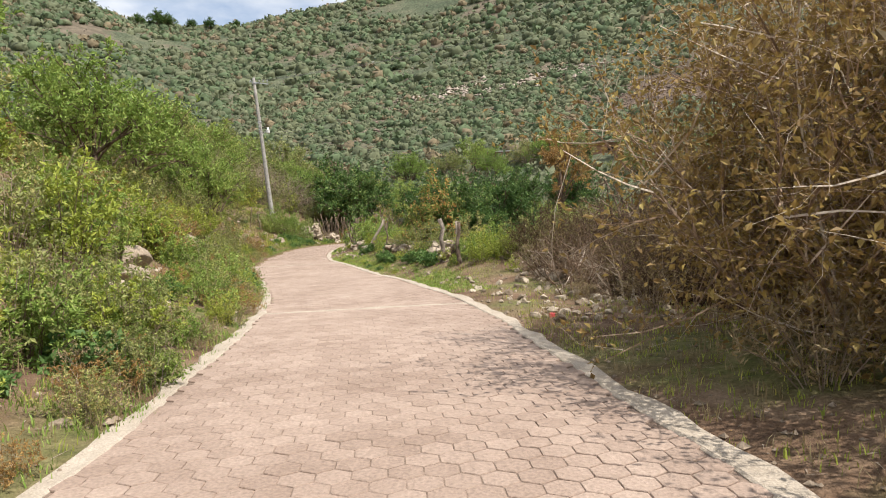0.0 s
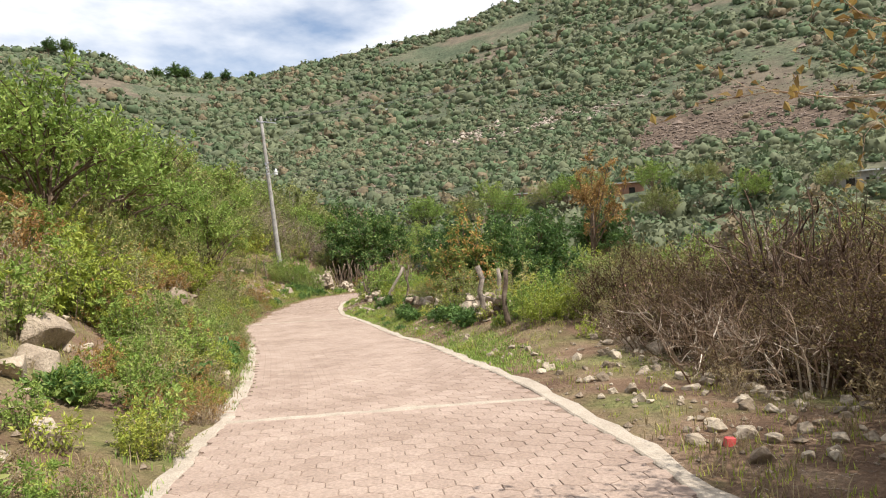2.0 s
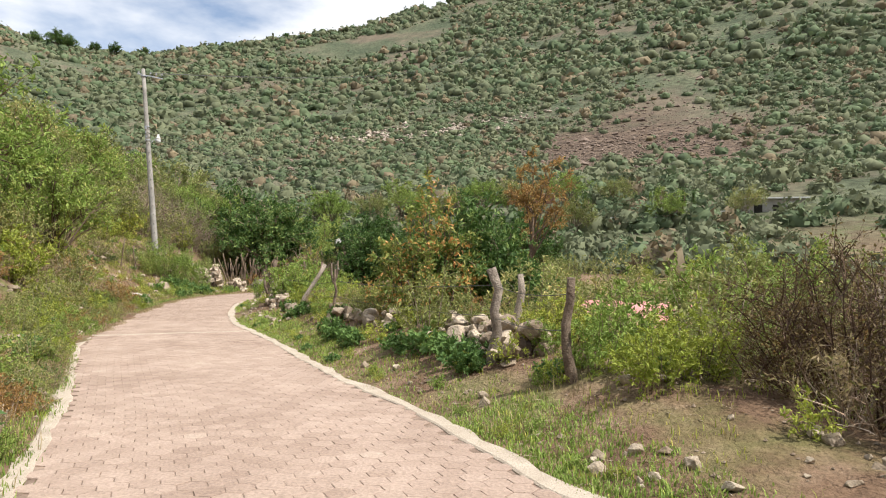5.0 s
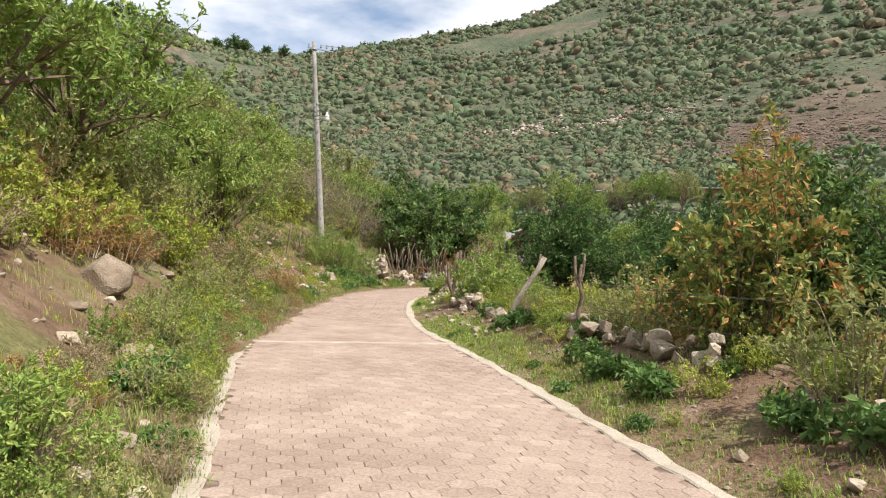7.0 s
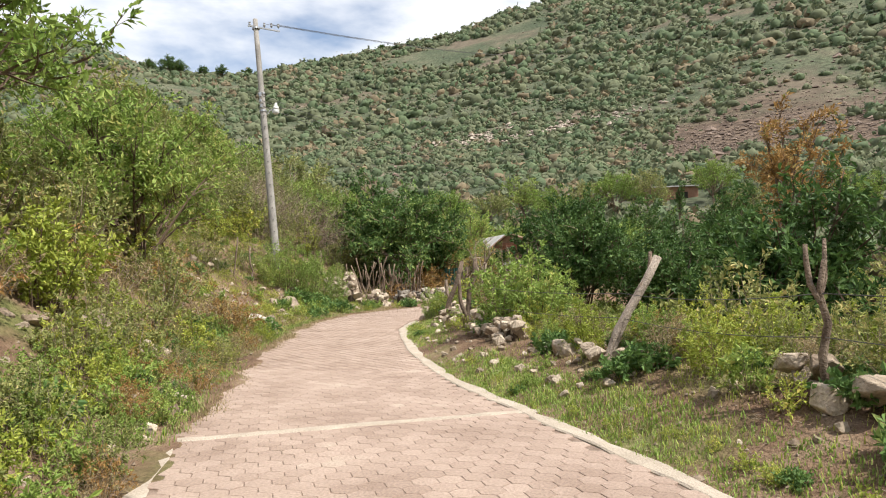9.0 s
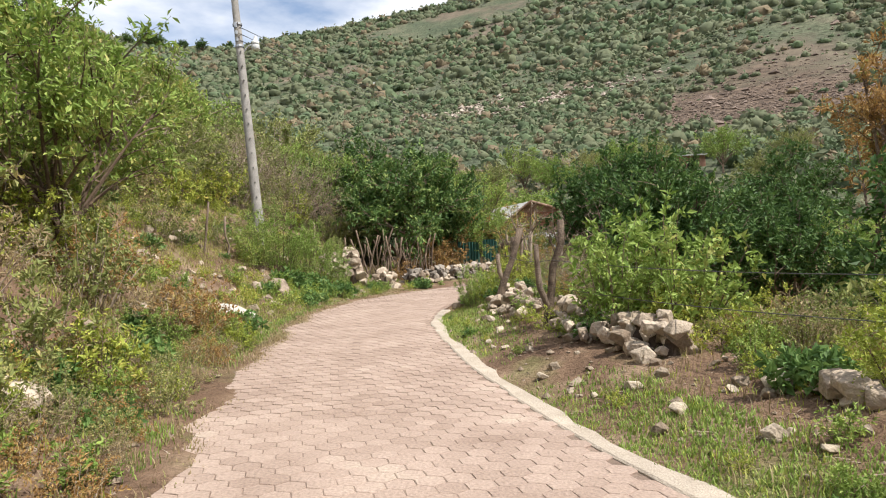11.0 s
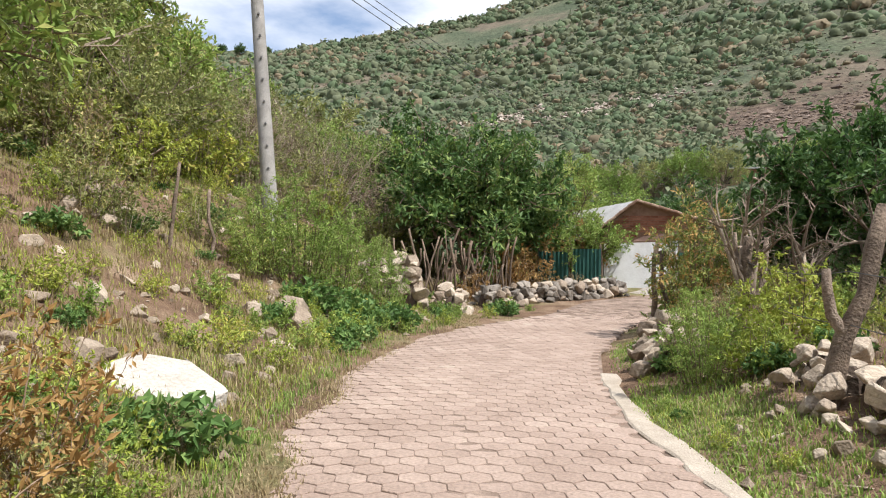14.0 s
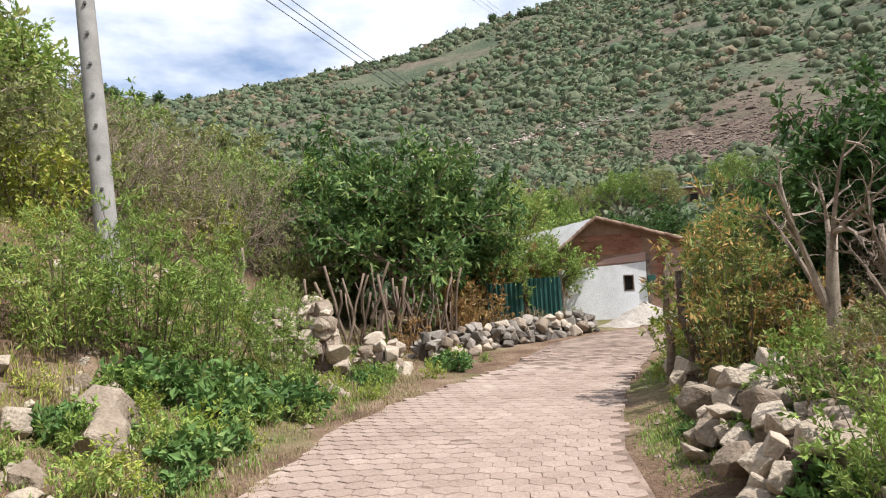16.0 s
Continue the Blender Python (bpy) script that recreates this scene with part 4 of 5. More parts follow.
stone_wall("broken dry stone row below the fence posts", [(4.15, 20.5), (3.75, 21.6), (3.3, 22.6)], 3, 0.24, 0.16, 0.5)
stone_wall("collapsed dry stone row under broad-leaved bushes", [(2.5, 24.4), (1.9, 25.6), (1.3, 26.8)], 2, 0.26, 0.2)
stone_wall("heap of pale stones round a forked fence post", [(1.25, 26.8), (0.9, 27.7)], 2, 0.28, 0.28, 0.6)
stone_wall("scattered row of pale stones along the verge", [(0.1, 29.2), (-0.35, 30.3), (-1.0, 31.9)], 2, 0.22, 0.2, 0.7)
stone_wall("tumbled limestone blocks round the forked trunk", [(-1.15, 32.8), (-1.75, 34.3), (-2.05, 35.4)], 3, 0.21, 0.3, 0.55)
stone_wall("loose limestone blocks below a leaning trunk", [(-2.3, 36.2), (-2.7, 37.4), (-2.85, 38.5)], 3, 0.19, 0.4, 0.65)
stone_wall("heap of limestone blocks beside the bend", [(-3.5, 40.0), (-3.35, 41.4), (-3.0, 42.4)], 3, 0.26, 0.3, 0.55)
stone_wall("dark rubble edging the bend in shade", [(-3.2, 43.2), (-2.9, 44.6), (-2.4, 45.8), (-1.9, 46.8)], 2, 0.26, 0.2, 0.6)
for x, y, s, f in ((6.35, 16.5, 0.3, 0), (6.1, 16.9, 0.34, 0), (6.75, 16.1, 0.28, 0), (7.1, 15.7, 0.34, 0), (6.5, 17.3, 0.25, 0), (6.9, 17.6, 0.28, 0), (7.4, 16.6, 0.36, 0), (6.2, 12.1, 0.16, 0), (7.05, 12.3, 0.22, 1), (6.6, 13.9, 0.2, 1), (6.9, 14.5, 0.26, 1), (6.3, 14.6, 0.22, 1), (5.95, 15.4, 0.2, 1), (7.5, 13.6, 0.3, 1),
                   (-8.3, 42.0, 0.62, 0), (-8.0, 41.5, 0.5, 0), (-4.9, 27.3, 0.42, 1), (-5.15, 26.8, 0.5, 1), (-4.6, 28.4, 0.22, 0), (-4.75, 28.9, 0.25, 0), (-3.6, 23.9, 0.7, 1), (-5.6, 26.0, 0.75, 0), (-6.6, 30.1, 0.7, 0), (-6.3, 31.0, 0.5, 0), (-6.45, 34.7, 0.22, 0), (-6.5, 35.2, 0.2, 0), (-8.5, 45.0, 0.3, 0), (-7.4, 39.0, 0.3, 1),
                   (0.0, 13.6, 0.6, 1), (-0.4, 14.3, 0.6, 0), (0.5, 12.4, 0.45, 0), (0.3, 13.0, 0.35, 0), (-5.1, 50.2, 0.42, 0), (-5.3, 49.6, 0.3, 0)):
    stone(x, y, s, flat=bool(f))
for i in range(130):
    y = RR.uniform(36, 50)
    stone(float(np.interp(y, BY, BX)) - RR.uniform(0.35, 4.2), y, RR.uniform(0.10, 0.34), flat=RR.random() < 0.5)
for i in range(95):
    y = RR.uniform(8, 38)
    stone(edge_l(y) - RR.uniform(0.3, 2.6), y, RR.uniform(0.08, 0.3), flat=RR.random() < 0.6)


def scattered_stones(label, spots):
    """Many small stones in one mesh: (x, y, size) each."""
    b = Build()
    for x, y, size in spots:
        me = RR.choice(ROCKS + FLAT)
        m = pose(x, y, land1(x, y) + size * 0.12, RR.uniform(-25, 25), RR.uniform(-25, 25), RR.uniform(0, 360)) @ Matrix.Scale(size, 4)
        o = len(b.v)
        b.v += [tuple(m @ v.co) for v in me.vertices]
        b.f += [tuple(o + k for k in f.vertices) for f in me.polygons]
        b.m += [0] * len(me.polygons)
    tagged(new("scattered_stones", b.mesh("scattered_stones", M_LOOSE)), label, "stones", kind="stuff")


M_LOOSE = mat("loose_limestone", (0.19, 0.145, 0.10), (0.50, 0.42, 0.32), scale=3.5, bump=1.0, fine=35, island=0.6, spread=0.9)
_spots = []
for i in range(380):
    y = RR.choice((RR.uniform(11, 48), RR.uniform(29, 44), RR.uniform(12, 18)))
    _spots.append((edge_r(y) + RR.uniform(0.45, 2.1), y, RR.uniform(0.04, 0.17)))
scattered_stones("small pale stones strewn along the valley verge", _spots)
_spots = []
for i in range(420):
    y = RR.choice((RR.uniform(36, 51), RR.uniform(8, 51)))
    _spots.append((float(np.interp(y, BY, BX)) - 0.3 - 4.5 * RR.random() ** 1.3, y, RR.uniform(0.04, 0.16)))
scattered_stones("small pale stones strewn over the bank", _spots)


def slab():
    bm = bmesh.new()
    g = random.Random(4)
    for i in range(26):
        a = 2 * math.pi * i / 26
        r = 1.0 + g.uniform(-0.25, 0.12)
        for z in (-0.3, g.uniform(0.04, 0.12)):
            bm.verts.new((math.cos(a) * 0.66 * r, math.sin(a) * 0.44 * r, z))
    bmesh.ops.convex_hull(bm, input=bm.verts[:])
    bmesh.ops.bevel(bm, geom=bm.edges[:], offset=0.02, segments=1, affect="EDGES")
    me = bpy.data.meshes.new("slab")
    bm.to_mesh(me)
    bm.free()
    me.materials.append(M_SLAB)
    return me


M_SLAB = mat("chalky_limestone", (0.36, 0.32, 0.27), (0.58, 0.53, 0.46), scale=2.5, bump=0.9, fine=30, spread=0.8)
_s = tagged(new("boulder", slab()), "large flat chalk-white boulder sunk in the bank", "boulder")
_s.matrix_basis = pose(-7.65, 37.75, land1(-7.65, 37.75) + 0.05, 4, 13, -25) @ Matrix.Scale(0.8, 4)

# ---- fence posts ----
M_PALEPOST = mat("sun_bleached_wood", (0.15, 0.12, 0.095), (0.36, 0.30, 0.245), scale=8, bump=0.9, fine=60, rand=0.3)
M_DARKPOST = mat("dark_weathered_bark", (0.06, 0.042, 0.03), (0.19, 0.14, 0.10), scale=9, bump=0.9, fine=50, rand=0.3)


def post(x, y, h, thick, lean=(0.0, 0.0), fork=None, wood=None, label="weathered grey wooden fence post"):
    g = random.Random(int(x * 100) + 7)
    b = Build()
    z = land1(x, y)
    pts = [Vector((x + lean[0] * t + g.gauss(0, 0.028), y + lean[1] * t + g.gauss(0, 0.02), z - 0.15 + (h + 0.15) * t)) for t in (0, 0.2, 0.4, 0.6, 0.8, 1.0)]
    b.tube(pts, [thick * g.uniform(0.85, 1.1) * (1.15 - 0.3 * t) for t in (0, 0.2, 0.4, 0.6, 0.8, 1.0)], 9)
    ob = tagged(new("fence_post"), label, "fence post", "fence posts")
    part("post_shaft", b, wood or M_POST, ob, smooth_shade=True)
    for dx, dz0, dz1, th in fork or ():
        c = Build()
        k = Vector((x + lean[0] * dz0, y + lean[1] * dz0, z + h * dz0))
        c.tube([k, k + Vector((dx * 0.8, 0.03, h * (dz1 - dz0) * 0.3)), k + Vector((dx, 0.05, h * (dz1 - dz0) * 0.7)), k + Vector((dx * 1.05, 0.05, h * (dz1 - dz0)))], [th, th * 0.9, th * 0.8, th * 0.65], 8)
        part("fork_branch", c, M_POST, ob, smooth_shade=True)
    return ob


post(3.72, 20.8, 1.05, 0.062, (0.06, 0), wood=M_PALEPOST)
post(4.02, 21.2, 0.85, 0.045, (0.13, 0), wood=M_PALEPOST)
post(4.35, 19.4, 0.95, 0.05)
post(1.07, 27.25, 1.0, 0.027, (-0.03, 0), ((-0.07, 0.7, 1.12, 0.026), (0.06, 0.74, 1.16, 0.022)), label="slim forked fence post standing among stones")
post(-0.3, 29.85, 1.22, 0.055, (0.72, 0.1), ((0.12, 0.72, 1.05, 0.03),), wood=M_PALEPOST, label="pale fence post leaning steeply over weeds")
post(-2.3, 35.3, 1.4, 0.055, (0.2, 0.05), ((-0.13, 0.2, 0.78, 0.045),), wood=M_DARKPOST, label="forked weathered trunk used as a fence post")
post(-3.0, 37.8, 1.35, 0.062, (0.42, 0.1), ((-0.10, 0.35, 0.68, 0.045),), wood=M_DARKPOST, label="thick leaning trunk stump used as a fence post")
post(-3.1, 44.3, 1.5, 0.045, (0.12, 0))
post(-2.9, 44.0, 1.2, 0.04, (-0.1, 0))
post(-2.75, 40.5, 1.05, 0.055, (0.06, 0), ((0.22, 0.25, 1.0, 0.04), (-0.10, 0.6, 1.05, 0.025)), wood=M_DARKPOST, label="bare dark forked trunk behind the stones")
RS = random.Random(31)
for i in range(40):
    t = i / 39
    x, y = -8.0 + t * 2.3 + RS.uniform(-0.15, 0.15), 49.6 + t * 1.4 + RS.uniform(-0.2, 0.2)
    post(x, y, RS.uniform(0.9, 1.75), RS.uniform(0.014, 0.034), (RS.uniform(-0.5, 0.5), RS.uniform(-0.3, 0.3)), wood=M_TWIG, label="rough dark stake of a brushwood fence")
for x, y, h, l in ((-9.9, 41.6, 1.2, 0.1), (-9.6, 42.2, 1.05, -0.05), (-9.0, 47.4, 1.25, 0.02)):
    post(x, y, h, 0.028, (l, 0), label="thin weathered stake on the bank")


def wire(name, a, b, sag, radius, label, category, group, n=24):
    c = Build()
    a, b = Vector(a), Vector(b)
    pts = [a.lerp(b, i / n) - Vector((0, 0, sag * 4 * (i / n) * (1 - i / n))) for i in range(n + 1)]
    c.tube(pts, [radius] * (n + 1), 5)
    return tagged(new(name, c.mesh(name, M_WIRE)), label, category, group)


_row = [(4.35, 19.4, 0.95), (3.75, 20.8, 1.0), (1.05, 27.25, 0.9), (0.0, 29.9, 0.8), (-2.2, 35.3, 1.0), (-2.85, 37.8, 1.0), (-2.7, 40.5, 0.9)]
for (x0, y0, h0), (x1, y1, h1) in zip(_row, _row[1:]):
    for f in (0.5, 0.85):
        wire("barbed_wire", (x0, y0, land1(x0, y0) + h0 * f), (x1, y1, land1(x1, y1) + h1 * f), 0.06, 0.004, "rusty strand of fence wire between wooden posts", "wire", "fence wires", 10)


# ---- utility pole ----
def utility_pole():
    ob = tagged(new("utility_pole"), "leaning grey concrete utility pole with a street lamp", "utility pole")
    base, top = Vector((-9.72, 44.8, land1(-9.72, 44.8) - 0.4)), Vector((-10.76, 45.2, 10.85))

    def at(z):
        return base.lerp(top, (z - base.z) / (top.z - base.z))

    b = Build()
    zs = [base.z + (top.z - base.z) * i / 8 for i in range(9)]
    b.tube([at(z) for z in zs], [0.152 - 0.0085 * i for i in range(9)], 12)
    part("pole_shaft", b, M_POLE, ob, smooth_shade=True)
    # Dark plugs stand in for the shade inside the shaft's step holes.
    for k in range(14):
        c = Build()
        p = at(2.6 + 0.42 * k)
        d = Vector((0.45, -0.89, 0)).normalized()
        c.tube([p + d * 0.11, p + d * 0.158], [0.022, 0.022], 6)
        part("step_hole_plug", c, M_WIRE, ob)
    side = Vector((0.93, 0.36, 0))
    arm = Build()
    p = at(10.55)
    arm.tube([p - side * 0.28 + Vector((0, 0, 0.05)), p + side * 0.85 - Vector((0, 0, 0.08))], [0.04, 0.035], 4)
    cross = part("crossarm", arm, M_STEEL, ob)
    for k in (-0.22, 0.3, 0.55, 0.8):
        c = Build()
        q = p + side * k + Vector((0, 0, 0.03))
        c.tube([q, q + Vector((0, 0, 0.06)), q + Vector((0, 0, 0.10)), q + Vector((0, 0, 0.15))], [0.02, 0.05, 0.035, 0.045], 7)
        part("insulator", c, M_STEEL, cross)
    for z in (7.95, 7.75, 7.55):
        c = Build()
        q = at(z)
        c.tube([q + Vector((0.02, -0.2, -0.05)), q + Vector((0.02, -0.2, 0.05))], [0.05, 0.05], 7)
        part("rack_insulator", c, M_STEEL, ob)
    for z in (7.4, 8.05, 10.5):
        c = Build()
        c.tube([at(z - 0.03), at(z + 0.03)], [0.135] * 2, 12)
        part("steel_band", c, M_STEEL, ob)
    c = Build()
    q = at(7.15)
    c.tube([q, q + side * 0.22 + Vector((0, 0, 0.28)), q + side * 0.42 + Vector((0, 0, 0.38))], [0.025] * 3, 6)
    lamp = part("street_lamp", c, M_STEEL, ob, "street lamp on a bent steel arm")
    e = q + side * 0.42 + Vector((0, 0, 0.42))
    c = Build()
    c.tube([e + Vector((0, 0, 0.16)), e + Vector((0, 0, 0.05)), e, e - Vector((0, 0, 0.09))], [0.04, 0.055, 0.10, 0.115], 12)
    part("lamp_housing", c, M_WHITE, lamp, "white lamp housing", smooth_shade=True)
    c = Build()
    c.tube([e - Vector((0, 0, 0.09)), e - Vector((0, 0, 0.2)), e - Vector((0, 0, 0.26))], [0.112, 0.13, 0.08], 12)
    part("lamp_refractor", c, M_LAMPGLASS, lamp, "clear ribbed refractor", smooth_shade=True)
    for z, tgt in ((7.95, (16.5, 128, 15.0)), (7.75, (16.5, 128, 14.6)), (7.55, (16.5, 128, 14.2))):
        q = at(z) + Vector((0.05, -0.22, 0))
        wire("power_cable", q, tgt, 2.2, 0.010, "dark overhead cable strung from the concrete pole", "cable", "overhead cables", 40)
    for k in (0.3, 0.55, 0.8):
        q = p + side * k + Vector((0, 0, 0.15))
        wire("power_cable", q, (30 + 6 * k, 262, 98), 7.0, 0.008, "dark overhead cable strung from the concrete pole", "cable", "overhead cables", 40)


M_WHITE = mat("white_enamel", (0.62, 0.62, 0.60), (0.78, 0.78, 0.76), rough=0.5, bump=0.05)
M_LAMPGLASS = mat("frosted_glass", (0.55, 0.57, 0.57), (0.72, 0.74, 0.74), rough=0.25, bump=0.05)
utility_pole()

# ---- the hut ----
M_BRICK = mat("red_brick", (0.22, 0.085, 0.05), (0.36, 0.165, 0.10), scale=5, bump=0.6, fine=60, rand=0.8, spread=0.9)
M_MORTAR = mat("adobe_mortar", (0.20, 0.115, 0.075), (0.31, 0.20, 0.14), scale=4, bump=0.6, fine=60)
M_LIMEWASH = mat("limewash", (0.60, 0.59, 0.57), (0.82, 0.82, 0.81), scale=1.6, bump=0.4, fine=40, spread=0.7)
M_PLASTER = mat("bare_plaster", (0.33, 0.25, 0.19), (0.46, 0.27, 0.228), scale=2, bump=0.4, fine=50)
M_TIN = mat("sun_bleached_tin", (0.36, 0.34, 0.32), (0.62, 0.60, 0.57), rough=0.55, scale=1.6, metal=0.15, bump=0.2, fine=20, spread=0.9, c3=(0.35, 0.24, 0.17))
M_TILE = mat("old_roof_tile", (0.20, 0.12, 0.08), (0.36, 0.25, 0.18), scale=5, bump=0.5, rand=0.5)
# Darker than the paint itself: shade of overhanging vines is in this colour.
M_TEAL = mat("shaded_teal_sheet", (0.014, 0.062, 0.05), (0.04, 0.125, 0.10), rough=0.6, scale=2, bump=0.1, spread=0.8)
# Near-black sheets at the windows stand in for the dark of unlit rooms.
M_DARKIN = mat("dim_interior", (0.02, 0.018, 0.015), (0.04, 0.035, 0.03), bump=0)


def prism(b, poly, d, mi=0):
    """Extrudes the polygon poly by the vector d."""
    o, n = len(b.v), len(poly)
    d = Vector(d)
    b.v += [tuple(Vector(p)) for p in poly] + [tuple(Vector(p) + d) for p in poly]
    b.f += [tuple(o + i for i in range(n)), tuple(o + n + i for i in reversed(range(n)))]
    b.f += [(o + (i + 1) % n, o + i, o + n + i, o + n + (i + 1) % n) for i in range(n)]
    b.m += [mi] * (n + 2)


def hut():
    ob = tagged(new("house"), "small brick hut with a limewashed lower wall and tin roof", "house")
    y, zb, th = 55.0, 0.55, 0.22
    xl, xr, xp, zl, zr, zp = -2.89, 0.42, -1.92, 2.62, 2.72, 3.42
    wx0, wx1, wz0, wz1 = -1.25, -0.97, 1.5, 1.9

    def roof_z(x):
        return zl + (zp - zl) * (x - xl) / (xp - xl) if x < xp else zp + (zr - zp) * (x - xp) / (xr - xp)

    for poly in ([(xl, y, zb), (wx0, y, zb), (wx0, y, roof_z(wx0)), (xp, y, zp), (xl, y, zl)], [(wx1, y, zb), (xr, y, zb), (xr, y, zr), (wx1, y, roof_z(wx1))], [(wx0, y, zb), (wx1, y, zb), (wx1, y, wz0), (wx0, y, wz0)], [(wx0, y, wz1), (wx1, y, wz1), (wx1, y, roof_z(wx1)), (wx0, y, roof_z(wx0))]):
        b = Build()
        prism(b, poly, (0, th, 0))
        part("gable_wall", b, M_MORTAR, ob)
    V = Vector((-2.2, 5.0, 0))
    for x0, z0, nm in ((xl, zl, "side_wall"), (xr - 0.22, zr - 0.06, "side_wall")):
        b = Build()
        a = Vector((x0, y + 0.02, zb))
        prism(b, [a, a + Vector((0.22, 0, 0)), a + Vector((0.22, 0, z0 - zb)), a + Vector((0, 0, z0 - zb))], V)
        part(nm, b, M_MORTAR, ob)
    b = Build()
    prism(b, [Vector((xl, y, zb)) + V, Vector((xr, y, zb)) + V, Vector((xr, y, zr)) + V, Vector((xp, y, zp)) + V, Vector((xl, y, zl)) + V], (0, 0.2, 0))
    part("back_wall", b, M_MORTAR, ob)
    # limewash, in three panels round the window
    for poly in ([(xl - 0.004, zb), (wx0, zb), (wx0, 2.19), (xl - 0.004, 2.12)], [(wx0, zb), (wx1, zb), (wx1, wz0), (wx0, wz0)], [(wx0, wz1), (wx1, wz1), (wx1, 2.21), (wx0, 2.19)], [(wx1, zb), (-0.64, zb), (-0.62, 2.24), (wx1, 2.21)]):
        b = Build()
        prism(b, [(x, y - 0.035, z) for x, z in poly], (0, 0.034, 0))
        part("limewash_coat", b, M_LIMEWASH, ob, "patchy white limewash")
    b = Build()
    prism(b, [(-2.0, y - 0.02, 2.21), (-0.6, y - 0.02, 2.26), (-0.6, y - 0.02, 2.5), (-1.7, y - 0.02, 2.36)], (0, 0.019, 0))
    part("plaster_band", b, M_PLASTER, ob)
    b = Build()
    prism(b, [(0.02, y - 0.02, 1.2), (0.42, y - 0.02, 1.2), (0.42, y - 0.02, 2.62), (0.06, y - 0.02, 2.5)], (0, 0.019, 0))
    part("plaster_patch", b, M_PLASTER, ob)
    b = Build()
    b.box((-0.61, y - 0.05, zb), (-0.53, y - 0.002, 2.45))
    part("door_post", b, M_POST, ob)
    b = Build()
    b.box((wx0 + 0.005, y + 0.12, wz0 + 0.005), (wx1 - 0.005, y + 0.14, wz1 - 0.005))
    win = part("window", b, M_DARKIN, ob, "small dark unglazed window")
    for x0, x1, z0, z1 in ((wx0, wx1, wz1 - 0.03, wz1), (wx0, wx0 + 0.03, wz0, wz1 - 0.03), (wx1 - 0.03, wx1, wz0, wz1 - 0.03), (wx0, wx1, wz0 - 0.03, wz0 - 0.001)):
        b = Build()
        b.box((x0 + 0.002, y - 0.045, z0), (x1 - 0.002, y + 0.1, z1))
        part("window_frame", b, M_POST, win)
    # roof
    for (xa, za), (xb, zb2), m, lab in (((xl - 0.55, zl - 0.40), (xp, zp), M_TIN, "sun-bleached pale tin"), ((xp, zp), (xr + 0.35, zr - 0.12), M_TILE, "old brown roofing")):
        b = Build()
        n = 14
        up = 0.05
        for i in range(n + 1):
            t = i / n
            for s in (0, 1):
                p = Vector((xa + (xb - xa) * s, y - 0.22, za + (zb2 - za) * s)) + (V + Vector((0, 0.3, 0))) * t
                b.v += [(p.x, p.y, p.z + up + 0.018 * (i % 2)), (p.x, p.y, p.z + up - 0.03)]
            if i:
                o = 4 * i
                b.f += [(o - 4, o - 2, o + 2, o), (o - 3, o + 1, o + 3, o - 1), (o - 4, o, o + 1, o - 3), (o - 2, o - 1, o + 3, o + 2)]
        b.f += [(0, 1, 3, 2), (4 * n, 4 * n + 2, 4 * n + 3, 4 * n + 1)]
        b.m = [0] * len(b.f)
        sheet = part("roof_sheet", b, m, ob, lab)
        g = random.Random(5)
        for i in range(12):
            c = Build()
            t0, t1 = i / 12, (i + 1.1) / 12
            p, q = Vector((xa + (xb - xa) * t0, y - 0.25, za + (zb2 - za) * t0 + 0.06)), Vector((xa + (xb - xa) * t1, y - 0.25, za + (zb2 - za) * t1 + 0.06))
            c.tube([p + Vector((0, 0, g.uniform(-0.01, 0.015))), q], [0.05, 0.042], 7)
            part("rake_tile", c, M_TILE, sheet)
    # teal doors in the long wall
    u = V.normalized()
    nrm = Vector((-u.y, u.x, 0))
    for f0, f1 in ((0.35, 1.25), (2.3, 3.9)):
        b = Build()
        a = Vector((xl, y, zb)) + u * f0 + nrm * 0.03
        prism(b, [a, a + u * (f1 - f0), a + u * (f1 - f0) + Vector((0, 0, 1.75)), a + Vector((0, 0, 1.75))], nrm * 0.03)
        part("door", b, M_TEAL, ob, "teal painted sheet-metal door")
    b = Build()
    b.box((-0.60, y - 0.16, 1.62), (-0.42, y - 0.05, 1.86))
    part("meter_box", b, M_TEAL, ob, "small teal meter box")
    # brick courses
    bm = Build()
    bm.box((-0.105, -0.018, -0.03), (0.105, 0.012, 0.03))
    me = bm.mesh("brick", M_BRICK)
    g = random.Random(9)
    for row in range(0, 22):
        z = 1.35 + row * 0.078
        for i in range(-1, 16):
            x = xl + 0.12 + (i + 0.5 * (row % 2)) * 0.222
            if x < xl + 0.1 or x > xr - 0.12 or z > roof_z(x - 0.1) - 0.06 or z > roof_z(x + 0.1) - 0.06:
                continue
            if (x < -0.52 and z < 2.30) or (-1.95 < x < -0.5 and z < 2.52) or (x > -0.06 and z < 2.62) or abs(x + 0.57) < 0.15:
                continue
            k = new("brick", me)
            k.parent = ob
            k.matrix_basis = pose(x, y - g.uniform(0, 0.006), z, 0, g.uniform(-1, 1), 0)


hut()


